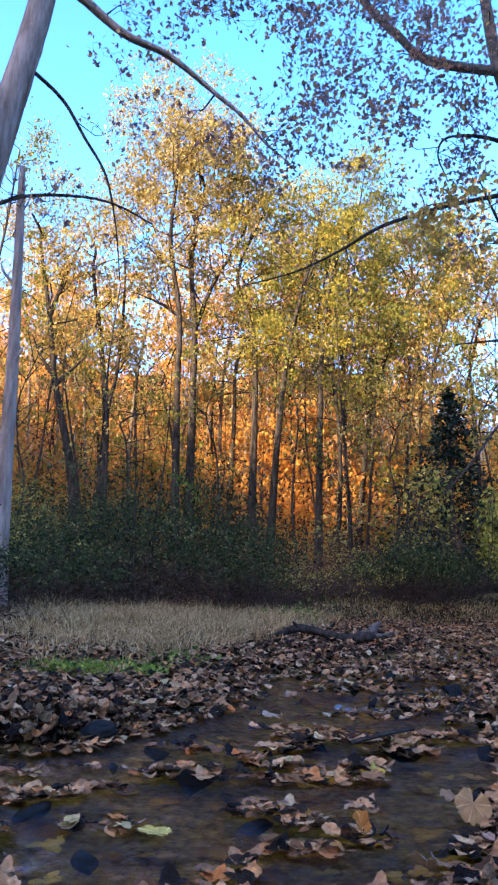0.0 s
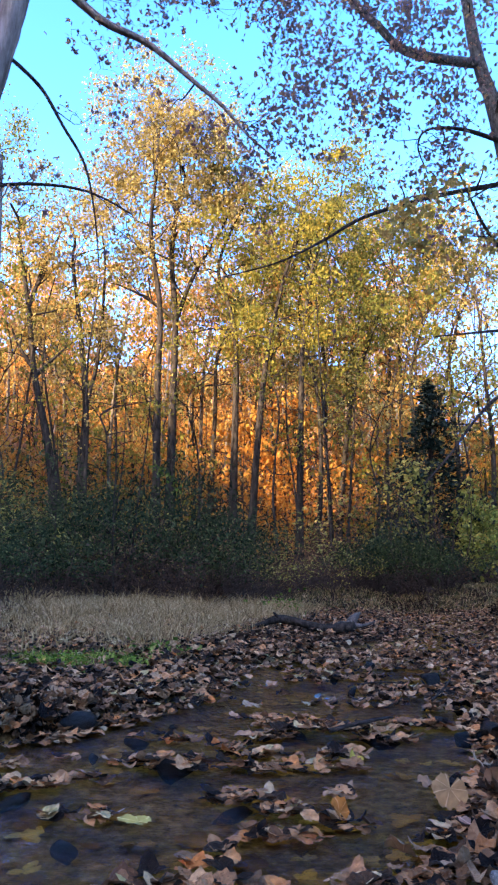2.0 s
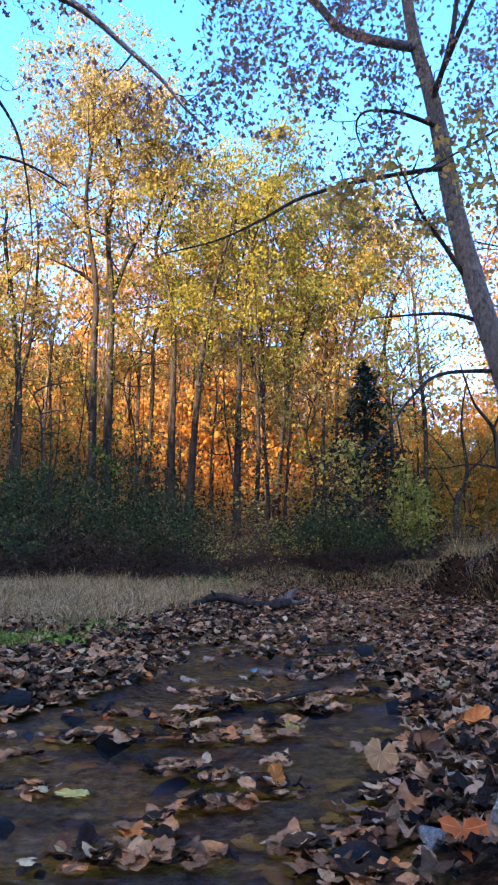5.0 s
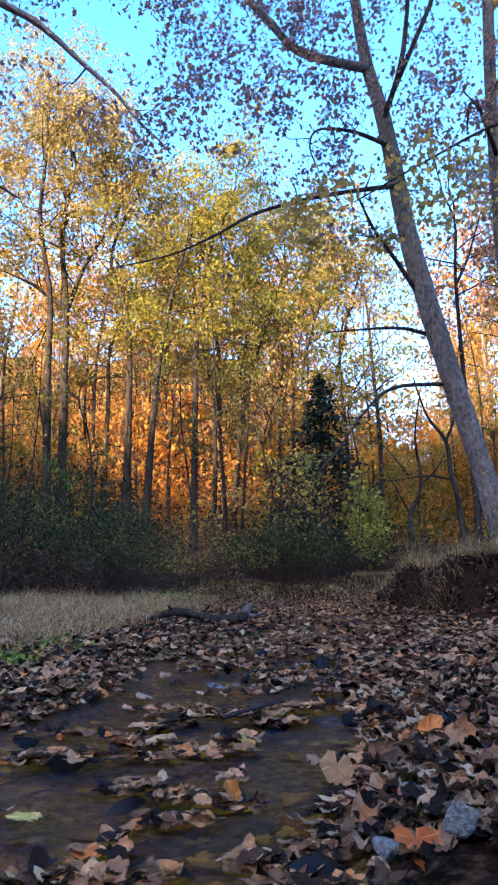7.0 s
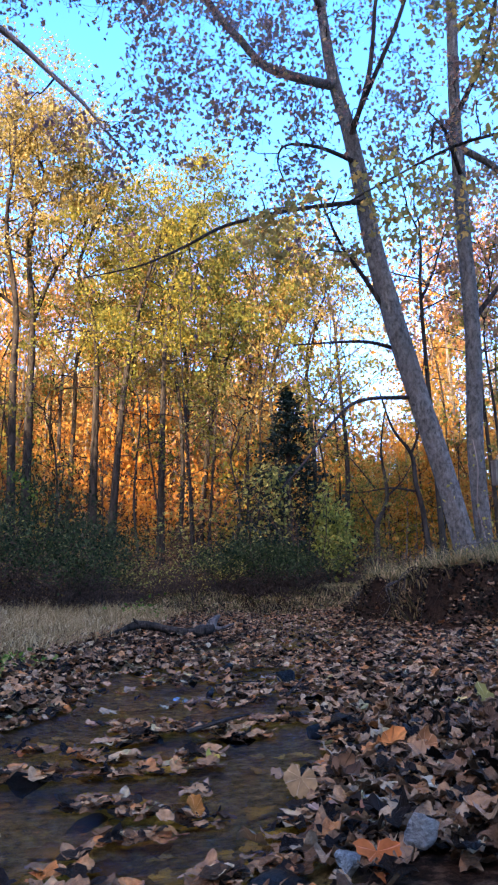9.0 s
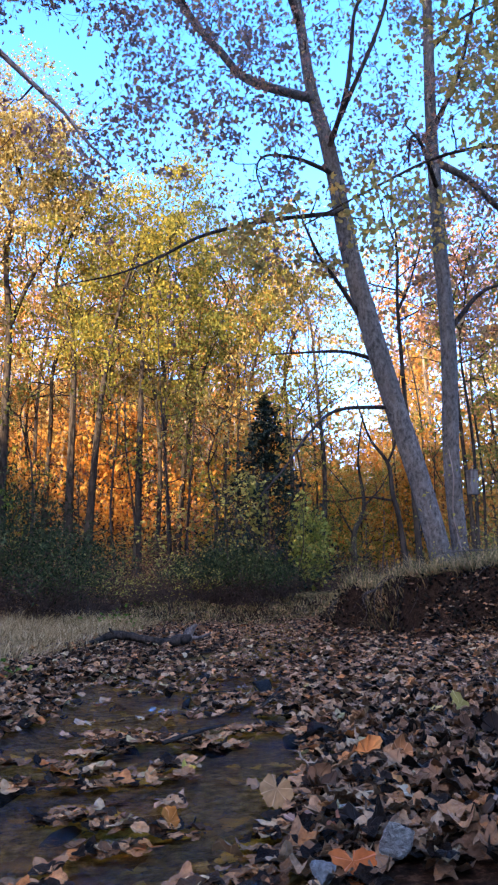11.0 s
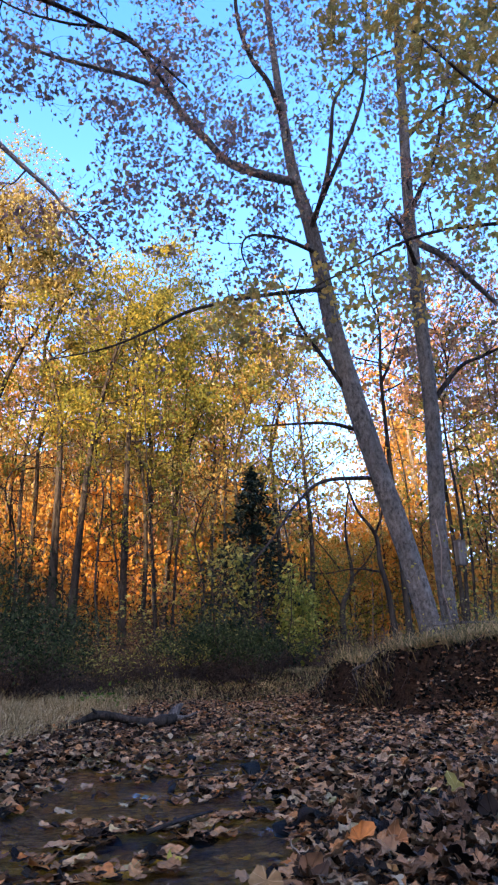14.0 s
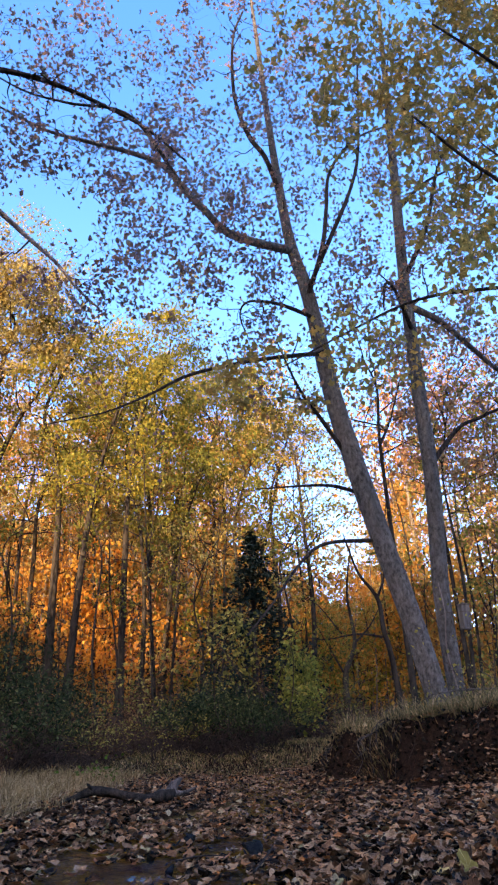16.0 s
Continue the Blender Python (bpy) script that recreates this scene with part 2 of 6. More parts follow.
# ---- mesh helpers ----
def fast_mesh(name, verts, faces, mat, smooth=False):
    """A mesh from an (n, 3) array and a list of (m, k) index arrays."""
    me = bpy.data.meshes.new(name)
    faces = [np.asarray(f) for f in (faces if isinstance(faces, list) else [faces]) if len(f)]
    verts = np.asarray(verts, dtype=np.float32)
    me.vertices.add(len(verts))
    me.vertices.foreach_set("co", verts.ravel())
    loops = np.concatenate([f.ravel() for f in faces]).astype(np.int32)
    sizes = np.concatenate([np.full(len(f), f.shape[1]) for f in faces])
    me.loops.add(len(loops))
    me.loops.foreach_set("vertex_index", loops)
    me.polygons.add(len(sizes))
    me.polygons.foreach_set("loop_start", np.concatenate([[0], np.cumsum(sizes)[:-1]]).astype(np.int32))
    me.polygons.foreach_set("use_smooth", np.full(len(sizes), smooth))
    me.update(calc_edges=True)
    me.validate()
    me.materials.append(mat)
    return me


def part(name, me, parent, label="", at=(0, 0, 0)):
    ob = new(name, me)
    ob.location = at
    ob.parent = parent
    if label:
        tagged(ob, label)
    return ob


def thing(name, at, label, category, group="", kind=""):
    ob = new(name)
    ob.empty_display_size = 0.2
    ob.location = at
    return tagged(ob, label, category, group, kind)


def spline(pts, n):
    """A smooth curve through the points (rows of x, y, z, radius)."""
    p = np.asarray(pts, dtype=float)
    if len(p) == 2:
        t = np.linspace(0, 1, n)[:, None]
        return p[0] * (1 - t) + p[1] * t
    q = np.vstack([2 * p[0] - p[1], p, 2 * p[-1] - p[-2]])
    s = np.linspace(0, len(p) - 1 - 1e-6, n)
    i = s.astype(int)
    t = (s - i)[:, None]
    a, b, c, d = q[i], q[i + 1], q[i + 2], q[i + 3]
    return 0.5 * (2 * b + (c - a) * t + (2 * a - 5 * b + 4 * c - d) * t * t + (3 * b - a - 3 * c + d) * t ** 3)


class Soup:
    """Collects tubes into one mesh."""

    def __init__(self):
        self.v, self.f, self.n = [], [], 0

    def tube(self, pts, sides=6, lumpy=0.0, r=None):
        p = np.asarray(pts, dtype=float)
        x, rad = p[:, :3], np.maximum(p[:, 3], 0.0015)
        tan = np.gradient(x, axis=0)
        tan /= np.linalg.norm(tan, axis=1)[:, None] + 1e-9
        ref = np.where(np.abs(tan[:, 2:3]) > 0.8, [[1.0, 0, 0]], [[0, 0, 1.0]])
        ref = np.repeat(ref[len(ref) // 2:len(ref) // 2 + 1], len(x), 0)
        u = np.cross(tan, ref)
        u /= np.linalg.norm(u, axis=1)[:, None] + 1e-9
        w = np.cross(tan, u)
        a = np.arange(sides) * 2 * np.pi / sides
        rr = rad[:, None] * (1 + lumpy * (rng.random((len(x), sides)) - 0.5))
        ring = x[:, None] + rr[..., None] * (np.cos(a)[None, :, None] * u[:, None] + np.sin(a)[None, :, None] * w[:, None])
        self.v.append(ring.reshape(-1, 3))
        i, j = np.meshgrid(np.arange(len(x) - 1), np.arange(sides), indexing="ij")
        k = (j + 1) % sides
        q = np.stack([i * sides + j, i * sides + k, (i + 1) * sides + k, (i + 1) * sides + j], -1).reshape(-1, 4)
        self.f.append(q + self.n)
        self.n += len(x) * sides

    def mesh(self, name, mat, origin=(0, 0, 0)):
        return fast_mesh(name, np.vstack(self.v) - np.asarray(origin, dtype=float), [np.vstack(self.f)], mat, True)


def turns(n, tilt):
    """n random rotations: any heading, tipped by up to tilt radians, spun about the leaf's own axis."""
    a, b, c = rng.random(n) * 2 * np.pi, (rng.random(n) * 2 - 1) * tilt, (rng.random(n) * 2 - 1) * tilt
    ca, sa, cb, sb, cc, sc = np.cos(a), np.sin(a), np.cos(b), np.sin(b), np.cos(c), np.sin(c)
    z = np.zeros(n)
    o = np.ones(n)
    rz = np.stack([ca, -sa, z, sa, ca, z, z, z, o], -1).reshape(n, 3, 3)
    rx = np.stack([o, z, z, z, cb, -sb, z, sb, cb], -1).reshape(n, 3, 3)
    ry = np.stack([cc, z, sc, z, o, z, -sc, z, cc], -1).reshape(n, 3, 3)
    return rz @ rx @ ry


def scatter(template, faces, pos, size, tilt):
    """Copies of a small template (k, 3) at the positions, as one vertex array and one face array."""
    n, k = len(pos), len(template)
    v = np.einsum("nij,kj->nki", turns(n, tilt), template) * np.asarray(size).reshape(-1, 1, 1) + np.asarray(pos)[:, None]
    f = faces[None] + (np.arange(n) * k)[:, None, None]
    return v.reshape(-1, 3), f.reshape(-1, faces.shape[1])


# small folded leaf (one quad), and a three-lobed one for crowns seen close by
QUAD = np.array([[0, -0.5, 0], [0.36, 0.05, 0.10], [0, 0.5, -0.03], [-0.36, 0.0, 0.10]])
QUAD_F = np.array([[0, 1, 2, 3]])
LOBED = np.array([[0, -0.42, 0], [0.34, -0.30, 0.05], [0.50, 0.08, -0.04], [0.20, 0.06, 0.04], [0.0, 0.56, -0.06], [-0.20, 0.06, 0.04], [-0.50, 0.08, -0.04], [-0.34, -0.30, 0.05]])
LOBED_F = np.array([[0, 1, 2, 3], [0, 3, 4, 5], [0, 5, 6, 7]])


def foliage(name, pos, size, mat, lobed=False, origin=(0, 0, 0), tilt=1.5, slim=1.0):
    pos = np.asarray(pos)
    s = size * (0.6 + 0.8 * rng.random(len(pos)))
    v, f = scatter((LOBED if lobed else QUAD) * np.array([slim, 1.0, 1.0]), LOBED_F if lobed else QUAD_F, pos - np.asarray(origin, dtype=float), s, tilt)
    return fast_mesh(name, v, [f], mat)


# ---- the lie of the land ----
LEFT_SHORE = np.array([(-6, -4.0), (2.2, -3.0), (2.5, -1.3), (2.66, -0.82), (2.78, -0.58), (3.17, -0.36), (3.75, -0.02), (4.17, 0.04), (5.07, 0.19), (5.47, 0.53), (6.76, 1.37), (7.6, 2.1), (9, 2.5), (11, 2.9), (14, 3.4), (40, 3.8)])
RIGHT_SHORE = np.array([(-6, 0.6), (1.0, 0.28), (1.54, 0.34), (1.73, 0.48), (2.06, 0.63), (2.5, 0.86), (3.05, 1.0), (3.79, 1.21), (5.02, 1.52), (6.73, 2.15), (8, 2.8), (10, 3.2), (12, 3.7), (14, 4.2), (40, 4.6)])
BANK_EDGE = np.array([(-30, 40.0), (4.6, 11.0), (5.6, 6.6), (6.3, 5.0), (6.9, 4.40), (7.6, 4.15), (8.5, 4.06), (10.4, 4.30), (12.6, 4.80), (14, 5.6), (17, 9.0), (40, 16.0)])


def step(a, b, x):
    t = np.clip((x - a) / (b - a), 0, 1)
    return t * t * (3 - 2 * t)


def ripple(x, y):
    return (np.sin(1.7 * x + 0.6 * y) * np.sin(1.3 * y - 0.5 * x + 1) * 0.5 + np.sin(4.1 * x - 2.2 * y + 0.7) * np.sin(3.3 * y + 1.9 * x) * 0.3
            + np.sin(9.7 * x + 6.2 * y) * np.sin(8.1 * y - 7.3 * x) * 0.2)


def land(x, y):
    x, y = np.asarray(x, dtype=float), np.asarray(y, dtype=float)
    xl, xr = np.interp(y, LEFT_SHORE[:, 0], LEFT_SHORE[:, 1]), np.interp(y, RIGHT_SHORE[:, 0], RIGHT_SHORE[:, 1])
    xb = np.interp(y, BANK_EDGE[:, 0], BANK_EDGE[:, 1]) + 0.12 * np.sin(2.3 * y) + 0.06 * np.sin(6.1 * y + 1)
    dl, dr = xl - x, x - xr
    h = np.full(np.broadcast(x, y).shape, -0.055) + 0.02 * ripple(x * 1.5, y * 1.5)
    h = h + 0.085 * step(-0.15, 0.35, dl) + 0.020 * np.clip(dl, 0, 3) + 0.03 * np.clip(dl - 3, 0, 12)
    h = h + 0.085 * step(-0.15, 0.35, dr) + 0.07 * np.clip(dr, 0, 4)
    top = 0.24 + 0.38 * step(13.8, 10.6, y) + 0.20 * step(11, 7.5, y) + 0.09 * np.clip(x - xb, 0, 4) + 0.01 * np.clip(x - xb - 4, 0, 60) + 0.09 * ripple(1.6 * x, 1.9 * y)
    wide = 0.24 + 1.3 * step(7.5, 6.5, y)
    cut = step(-wide, 0.02, x - xb + 0.10 * ripple(3.1 * x, 3.7 * y) + 0.05 * ripple(9 * x + 2, 8 * y))
    h = h * (1 - cut) + np.maximum(h, top) * cut
    h = h + 0.40 * step(14.3, 16.4, y - 0.12 * (x - 3) + 0.3 * ripple(2 * x, y)) * step(1.0, 2.2, x) * (1 - cut)
    h = h + 0.45 * step(11.5, 17, y + 0.25 * x) * step(2.0, -1.0, x)
    h = h + 0.035 * np.clip(y - 17, 0, 40) + (0.41 + 0.012 * np.sin(0.13 * x) + 0.01 * np.sin(0.37 * x + 1)) * np.clip(y - 38, 0, 92) * (1 - 0.5 * step(0.22, 0.36, x / np.maximum(y, 1)))
    h = h + 0.03 * ripple(x, y) * step(0.02, 0.3, h)
    # unseen ridge added behind the viewer; its steps set which trees stay shaded
    back = -0.67 * x - 0.74 * y
    h = h + (48.8 + 5.2 * step(-14, -7, 0.74 * x - 0.67 * y) + 1.8 * step(-9, -6, 0.74 * x - 0.67 * y) + 2.5 * np.sin(0.11 * (x - y)) + 1.5 * np.sin(0.31 * (x - y))) * step(18, 95, back)
    return h


def spread(lo, hi, d, far, grow=1.22):
    core = np.arange(lo, hi + d / 2, d)
    out, s, p = [], d, hi
    while p < far:
        s *= grow
        p += s
        out.append(p)
    out = np.array(out)
    return np.concatenate([(lo - (out - hi))[::-1], core, out])


gx, gy = spread(-5, 8, 0.09, 900), spread(0.8, 15.5, 0.09, 900)
X, Y = np.meshgrid(gx, gy, indexing="ij")
Z = land(X, Y)
i, j = np.meshgrid(np.arange(len(gx) - 1), np.arange(len(gy) - 1), indexing="ij")
n = len(gy)
quads = np.stack([i * n + j, (i + 1) * n + j, (i + 1) * n + j + 1, i * n + j + 1], -1).reshape(-1, 4)
ground = new("ground", fast_mesh("ground", np.stack([X, Y, Z], -1).reshape(-1, 3), [quads], mat_ground, True))
tagged(ground, "dark muddy creek banks and forest floor under fallen leaves", "ground", kind="structure")

wx, wy = spread(-1.7, 1.7, 0.022, 9, 1.3), spread(1.15, 5.2, 0.022, 16, 1.3)
X, Y = np.meshgrid(wx, wy, indexing="ij")
i, j = np.meshgrid(np.arange(len(wx) - 1), np.arange(len(wy) - 1), indexing="ij")
n = len(wy)
quads = np.stack([i * n + j, (i + 1) * n + j, (i + 1) * n + j + 1, i * n + j + 1], -1).reshape(-1, 4)
riffle = 0.40 + 0.70 * step(0.1, 0.6, 0.5 + ripple(2.1 * X + 1.0, 2.6 * Y + 4.0))
for cx, cy in ((0.94, 2.94), (0.51, 1.72), (0.13, 1.94), (1.06, 2.80), (0.56, 3.97), (0.19, 4.40), (-0.55, 1.75), (-0.75, 2.2)):
    riffle = riffle + 4.0 * np.exp(-(((X - cx) / 0.11) ** 2 + ((Y - cy) / 0.07) ** 2))
calm = step(9, 6, np.abs(Y)) * step(6, 2.5, np.abs(X))
warp = 0.8 * ripple(3 * X, 3 * Y)
Z = (np.sin(60 * Y + 17 * X + 5 * warp) * np.sin(23 * X - 9 * Y + 6 * warp) + 0.7 * np.sin(104 * Y - 31 * X + 7 * warp) * np.sin(47 * X + 12 * Y)) * 0.0030 * riffle * calm
water = new("water", fast_mesh("water", np.stack([X, Y, Z], -1).reshape(-1, 3), [quads], mat_water, True))
tagged(water, "shallow clear brown creek water rippling between leaf rafts", "water", kind="structure")


# ---- trees ----
def grow(start, direction, length, radius, depth, tubes, tips, up=0.15, droop=0.0, kids=4, wiggle=0.25, min_r=0.004):
    """One branch with its side branches; the thin ends are kept as places for leaves."""
    n = 6
    d = np.asarray(direction, dtype=float)
    d = d / np.linalg.norm(d)
    p = np.asarray(start, dtype=float)
    pts = [(*p, radius)]
    for k in range(1, n):
        d = d + wiggle * rng.normal(size=3) + np.array([0, 0, up - droop * k / n])
        d /= np.linalg.norm(d)
        p = p + d * length / (n - 1)
        pts.append((*p, max(radius * (1 - 0.8 * k / (n - 1)), min_r)))
    pts = np.array(pts)
    tubes.append(pts)
    if depth == 0:
        tips.append(pts[1:, :3])
        return
    for k in range(kids):
        t = 1.0 + (n - 2.001) * (k + rng.random()) / kids
        i = int(t)
        q = pts[i] * (1 - t + i) + pts[i + 1] * (t - i)
        base = pts[i + 1, :3] - pts[i, :3]
        base /= np.linalg.norm(base)
        side = np.cross(base, rng.normal(size=3))
        side /= np.linalg.norm(side) + 1e-9
        grow(q[:3], base * 0.6 + side * 0.8, length * (0.45 + 0.25 * rng.random()), max(q[3] * 0.6, min_r), depth - 1, tubes, tips, up, droop, kids, wiggle, min_r)
    tips.append(pts[-2:, :3])


def leaves_at(tips, per, spread_by):
    share = np.repeat(rng.random(len(tips)) ** 1.5 * 2.5, [len(t) for t in tips])    # some sprays are thick, some nearly bare
    pts = np.vstack(tips)
    pts = np.repeat(pts, np.floor(per * share + rng.random(len(pts))).astype(int), 0)
    return pts + rng.normal(size=pts.shape) * spread_by


def clumps(tips, count, each, wide):
    """Leaves gathered in flattened clusters at the twig ends, with gaps between the clusters."""
    pts = np.vstack(tips)
    n = max(int(count / each), 1)
    centre = pts[rng.integers(0, len(pts), n)] + rng.normal(size=(n, 3)) * 0.12
    size = wide * (0.55 + 0.9 * rng.random(n))
    k = np.repeat(np.arange(n), np.maximum((each * (size / wide) ** 2).astype(int), 4))
    off = rng.normal(size=(len(k), 3)) * np.array([0.5, 0.5, 0.26])
    off[:, 2] -= 0.35 * (off[:, 0] ** 2 + off[:, 1] ** 2)
    return centre[k] + off * size[k][:, None]


def reach_out(limbs, masses, twigs, tips, thick=0.016, spray=0.55):
    """Branchlets from the nearest wood into each leafy mass (x, y, z, radius, sprays), each ending in a spray of twigs."""
    nodes = np.vstack([l[len(l) // 5:, :4] for l in limbs])
    goal = []
    for x, y, z, r, count in masses:
        u = rng.normal(size=(count, 3))
        u = u / np.linalg.norm(u, axis=1)[:, None] * rng.random((count, 1)) ** 0.45
        goal.append(np.array([x, y, z]) + u * r * np.array([1.0, 1.3, 0.8]))
    goal = np.vstack(goal)
    first = np.array([np.min(np.linalg.norm(nodes[:, :3] - g, axis=1)) for g in goal])
    for g in goal[np.argsort(first)]:
        k = int(np.argmin(np.linalg.norm(nodes[:, :3] - g, axis=1) + 0.25 * np.maximum(nodes[:, 2] - g[2], 0)))
        q = nodes[k]
        gap = float(np.linalg.norm(g - q[:3]))
        if gap > 0.25:
            bend = rng.normal(size=(2, 3)) * gap * 0.11
            r0 = min(q[3] * 0.6, thick)
            way = spline(np.array([(*q[:3], r0), (*(q[:3] + (g - q[:3]) * 0.35 + bend[0]), r0 * 0.8), (*(q[:3] + (g - q[:3]) * 0.7 + bend[1]), r0 * 0.6), (*g, max(r0 * 0.4, 0.003))]), 8)
            twigs.append(way)
            nodes = np.vstack([nodes, way[2:]])
        grow(g, g - q[:3] + rng.normal(size=3) * 0.5 * gap, spray * (0.7 + 0.6 * rng.random()), 0.005, 1, twigs, tips, 0.0, 0.2, 3, 0.4, 0.0022)


def finish_tree(tree, base, trunks, limbs, twigs, leaf_pos, leaf_size, leaf_mat, bark, twig_bark, lobed=False, thin=0.0):
    for name, pieces, mat, sides in (("trunk", trunks, bark, 7 if thin else 14), ("limb", limbs, bark, 8)):
        for pts in pieces:
            s = Soup()
            s.tube(pts, sides, 0.10)
            part(name, s.mesh(name, twig_bark if name == "limb" and pts[0, 3] < 0.062 else mat, base), tree)
    if twigs:
        s = Soup()
        for pts in twigs:
            if pts[0, 3] >= thin:
                s.tube(pts, 4 if pts[0, 3] > 0.012 else 3)
        tagged(part("twig_mass", s.mesh("twig_mass", twig_bark, base), tree), kind="stuff")
    if leaf_pos is not None and len(leaf_pos):
        tagged(part("crown", foliage("crown", leaf_pos, leaf_size, leaf_mat, lobed, base), tree), kind="stuff")


def with_radius(points, r0, r1, flare=0.0):
    p = np.array(points, dtype=float)
    s = np.concatenate([[0], np.cumsum(np.linalg.norm(np.diff(p, axis=0), axis=1))])
    s /= s[-1]
    r = r0 + (r1 - r0) * s
    r[0] *= 1 + flare
    return np.column_stack([p, r])


def forest_tree(name, label, path, radius, top, crown_low, reach, leaf_mat, leaf_size, limbs=(), boughs=10, kids=3, per=3, bark=None, group="", fluff=0.36, thin=0.0, dense=5, masses=()):
    """A slender woodland tree: trunk through the path, up to the top, boughs from crown_low upwards."""
    bark = bark or mat_bark
    p = [list(q) for q in path]
    x0, y0 = p[0][0], p[0][1]
    if len(p) > 1 and p[1][2] > p[0][2]:
        k = (p[1][0] - p[0][0]) / (p[1][2] - p[0][2])
    else:
        k = 0
    zb = float(land(x0, y0)) - 0.1
    foot = [x0 - k * (p[0][2] - zb) * 0.6, y0, zb]
    last = p[-1]
    if top > last[2] + 0.5:
        p.append([last[0] + rng.normal() * 0.4, last[1] + rng.normal() * 0.4, (last[2] + top) / 2])
        p.append([last[0] + rng.normal() * 0.7, last[1] + rng.normal() * 0.7, top])
    radius *= 0.72
    trunk = spline(with_radius([foot] + p, radius, radius * 0.22, 0.35), 26)
    base = tuple(foot)
    tree = thing(name, base, label, "tree", group)
    limb_list, twigs, tips = [], [], []
    for lp in limbs:
        lpts = spline(with_radius(lp, radius * 0.5, radius * 0.12), 12)
        limb_list.append(lpts)
        for k in range(7):
            q = lpts[3 + int(rng.random() * 9)]
            grow(q[:3], np.array([rng.normal(), rng.normal(), 0.6]), reach * 0.5, q[3] * 0.5, 1, twigs, tips, 0.15, 0, kids)
    for k in range(boughs):
        z = crown_low + (trunk[-1, 2] - crown_low) * (k + rng.random() * 0.8) / boughs
        i = int(np.clip(np.searchsorted(trunk[:, 2], z), 2, 25))
        a = k * 2.4 + rng.random()
        f = (z - crown_low) / max(trunk[-1, 2] - crown_low, 1)
        size = reach * (1.0 - 0.5 * abs(f - 0.5))
        grow(trunk[i, :3], (math.cos(a), math.sin(a), 0.3 + 0.7 * f), max(size, 0.8), max(trunk[i, 3] * 0.45, 0.02), 2, twigs, tips, 0.06, 0.0, kids)
    pos = None
    if per:
        pos = clumps(tips, len(leaves_at(tips, per * dense, fluff)) * (0.56 if dense > 1 else 0.8), 26 if dense > 1 else 22, 0.45 if dense > 1 else 0.8)
    if masses:
        sprays = []
        reach_out([trunk] + limb_list, masses, twigs, sprays, 0.03, 0.9)
        q = np.repeat(np.vstack(sprays), 6, 0)
        pos = np.vstack([pos, q + rng.normal(size=q.shape) * 0.15])
    finish_tree(tree, base, [trunk], limb_list, twigs, pos, leaf_size, leaf_mat, bark, mat_twig, False, thin)
    return tree


# -- the edge of the wood, across the creek --
grey = "slender woodland tree with grey bark and thin %s autumn foliage"
forest_tree("forked_tree", grey % "yellow-brown", [(-6.23, 25.24, 4.53), (-6.96, 25.05, 7.53), (-7.34, 24.94, 10.03), (-7.86, 24.78, 12.8)], 0.26, 13.6, 9.0, 2.6, mat_yellow, 0.11,
            [[(-6.96, 25.05, 7.5), (-6.4, 25.2, 8.2), (-5.77, 25.35, 8.9)], [(-7.34, 24.94, 10), (-6.94, 25.06, 11.6), (-6.37, 25.2, 13.3)], [(-6.9, 25.05, 7.6), (-7.6, 25.0, 8.6), (-7.9, 25, 9.3)]], 9, 3, 2)
forest_tree("forked_tree", grey % "yellow", [(-5.3, 26.47, 4.33), (-5.38, 26.46, 6.78), (-5.76, 26.38, 9.73), (-6.2, 26.3, 12.4)], 0.24, 14.6, 9.0, 2.4, mat_yellow, 0.11,
            [[(-5.38, 26.46, 6.7), (-5.04, 26.5, 8.9), (-5.02, 26.5, 12.6), (-5.5, 26.4, 14.9)]], 9, 3, 2)
forest_tree("woodland_tree", grey % "yellow", [(-2.44, 24.88, 2.63), (-2.6, 24.86, 7.2), (-2.64, 24.86, 10.1), (-3.1, 24.8, 13)], 0.24, 17.0, 11, 3.0, mat_yellow, 0.11, (), 12, 3, 3)
forest_tree("crowned_tree", "tall tree with a broad sunlit yellow crown", [(-2.09, 25.92, 4.24), (-2.13, 25.9, 7), (-2.16, 25.91, 10.12), (-2.4, 25.9, 12.6), (-2.25, 25.9, 14.7)], 0.27, 17.6, 11.5, 3.6, mat_yellow, 0.11,
            [[(-2.16, 25.91, 10.0), (-1.49, 25.96, 12), (-0.5, 26, 13.9), (0.1, 26, 16)], [(-2.16, 25.91, 10.1), (-3.35, 25.8, 10.9), (-4.4, 25.6, 11.3)], [(-2.3, 25.9, 14.5), (-3.3, 25.7, 16.5), (-4.2, 25.6, 17.8)]], 16, 3, 3, masses=[(-2.4, 25.9, 17.4, 1.4, 34), (-0.9, 25.9, 16.6, 1.3, 26), (-3.9, 25.8, 16.4, 1.2, 24), (-0.1, 25.9, 15.0, 1.0, 14), (-4.9, 25.7, 14.9, 1.0, 13), (-2.3, 25.4, 15.6, 1.5, 16)])
forest_tree("woodland_tree", grey % "orange", [(-0.72, 29.99, 4.75), (-0.65, 29.99, 7.64), (-0.61, 29.99, 10.1)], 0.19, 15, 8, 2.6, mat_orange, 0.11, (), 10, 3, 2)
forest_tree("woodland_tree", grey % "yellow-olive", [(0.17, 26, 4.02), (0.14, 26, 8.89), (-0.16, 26, 10.66)], 0.25, 15, 9, 2.8, mat_olive, 0.11, (), 12, 3, 3)
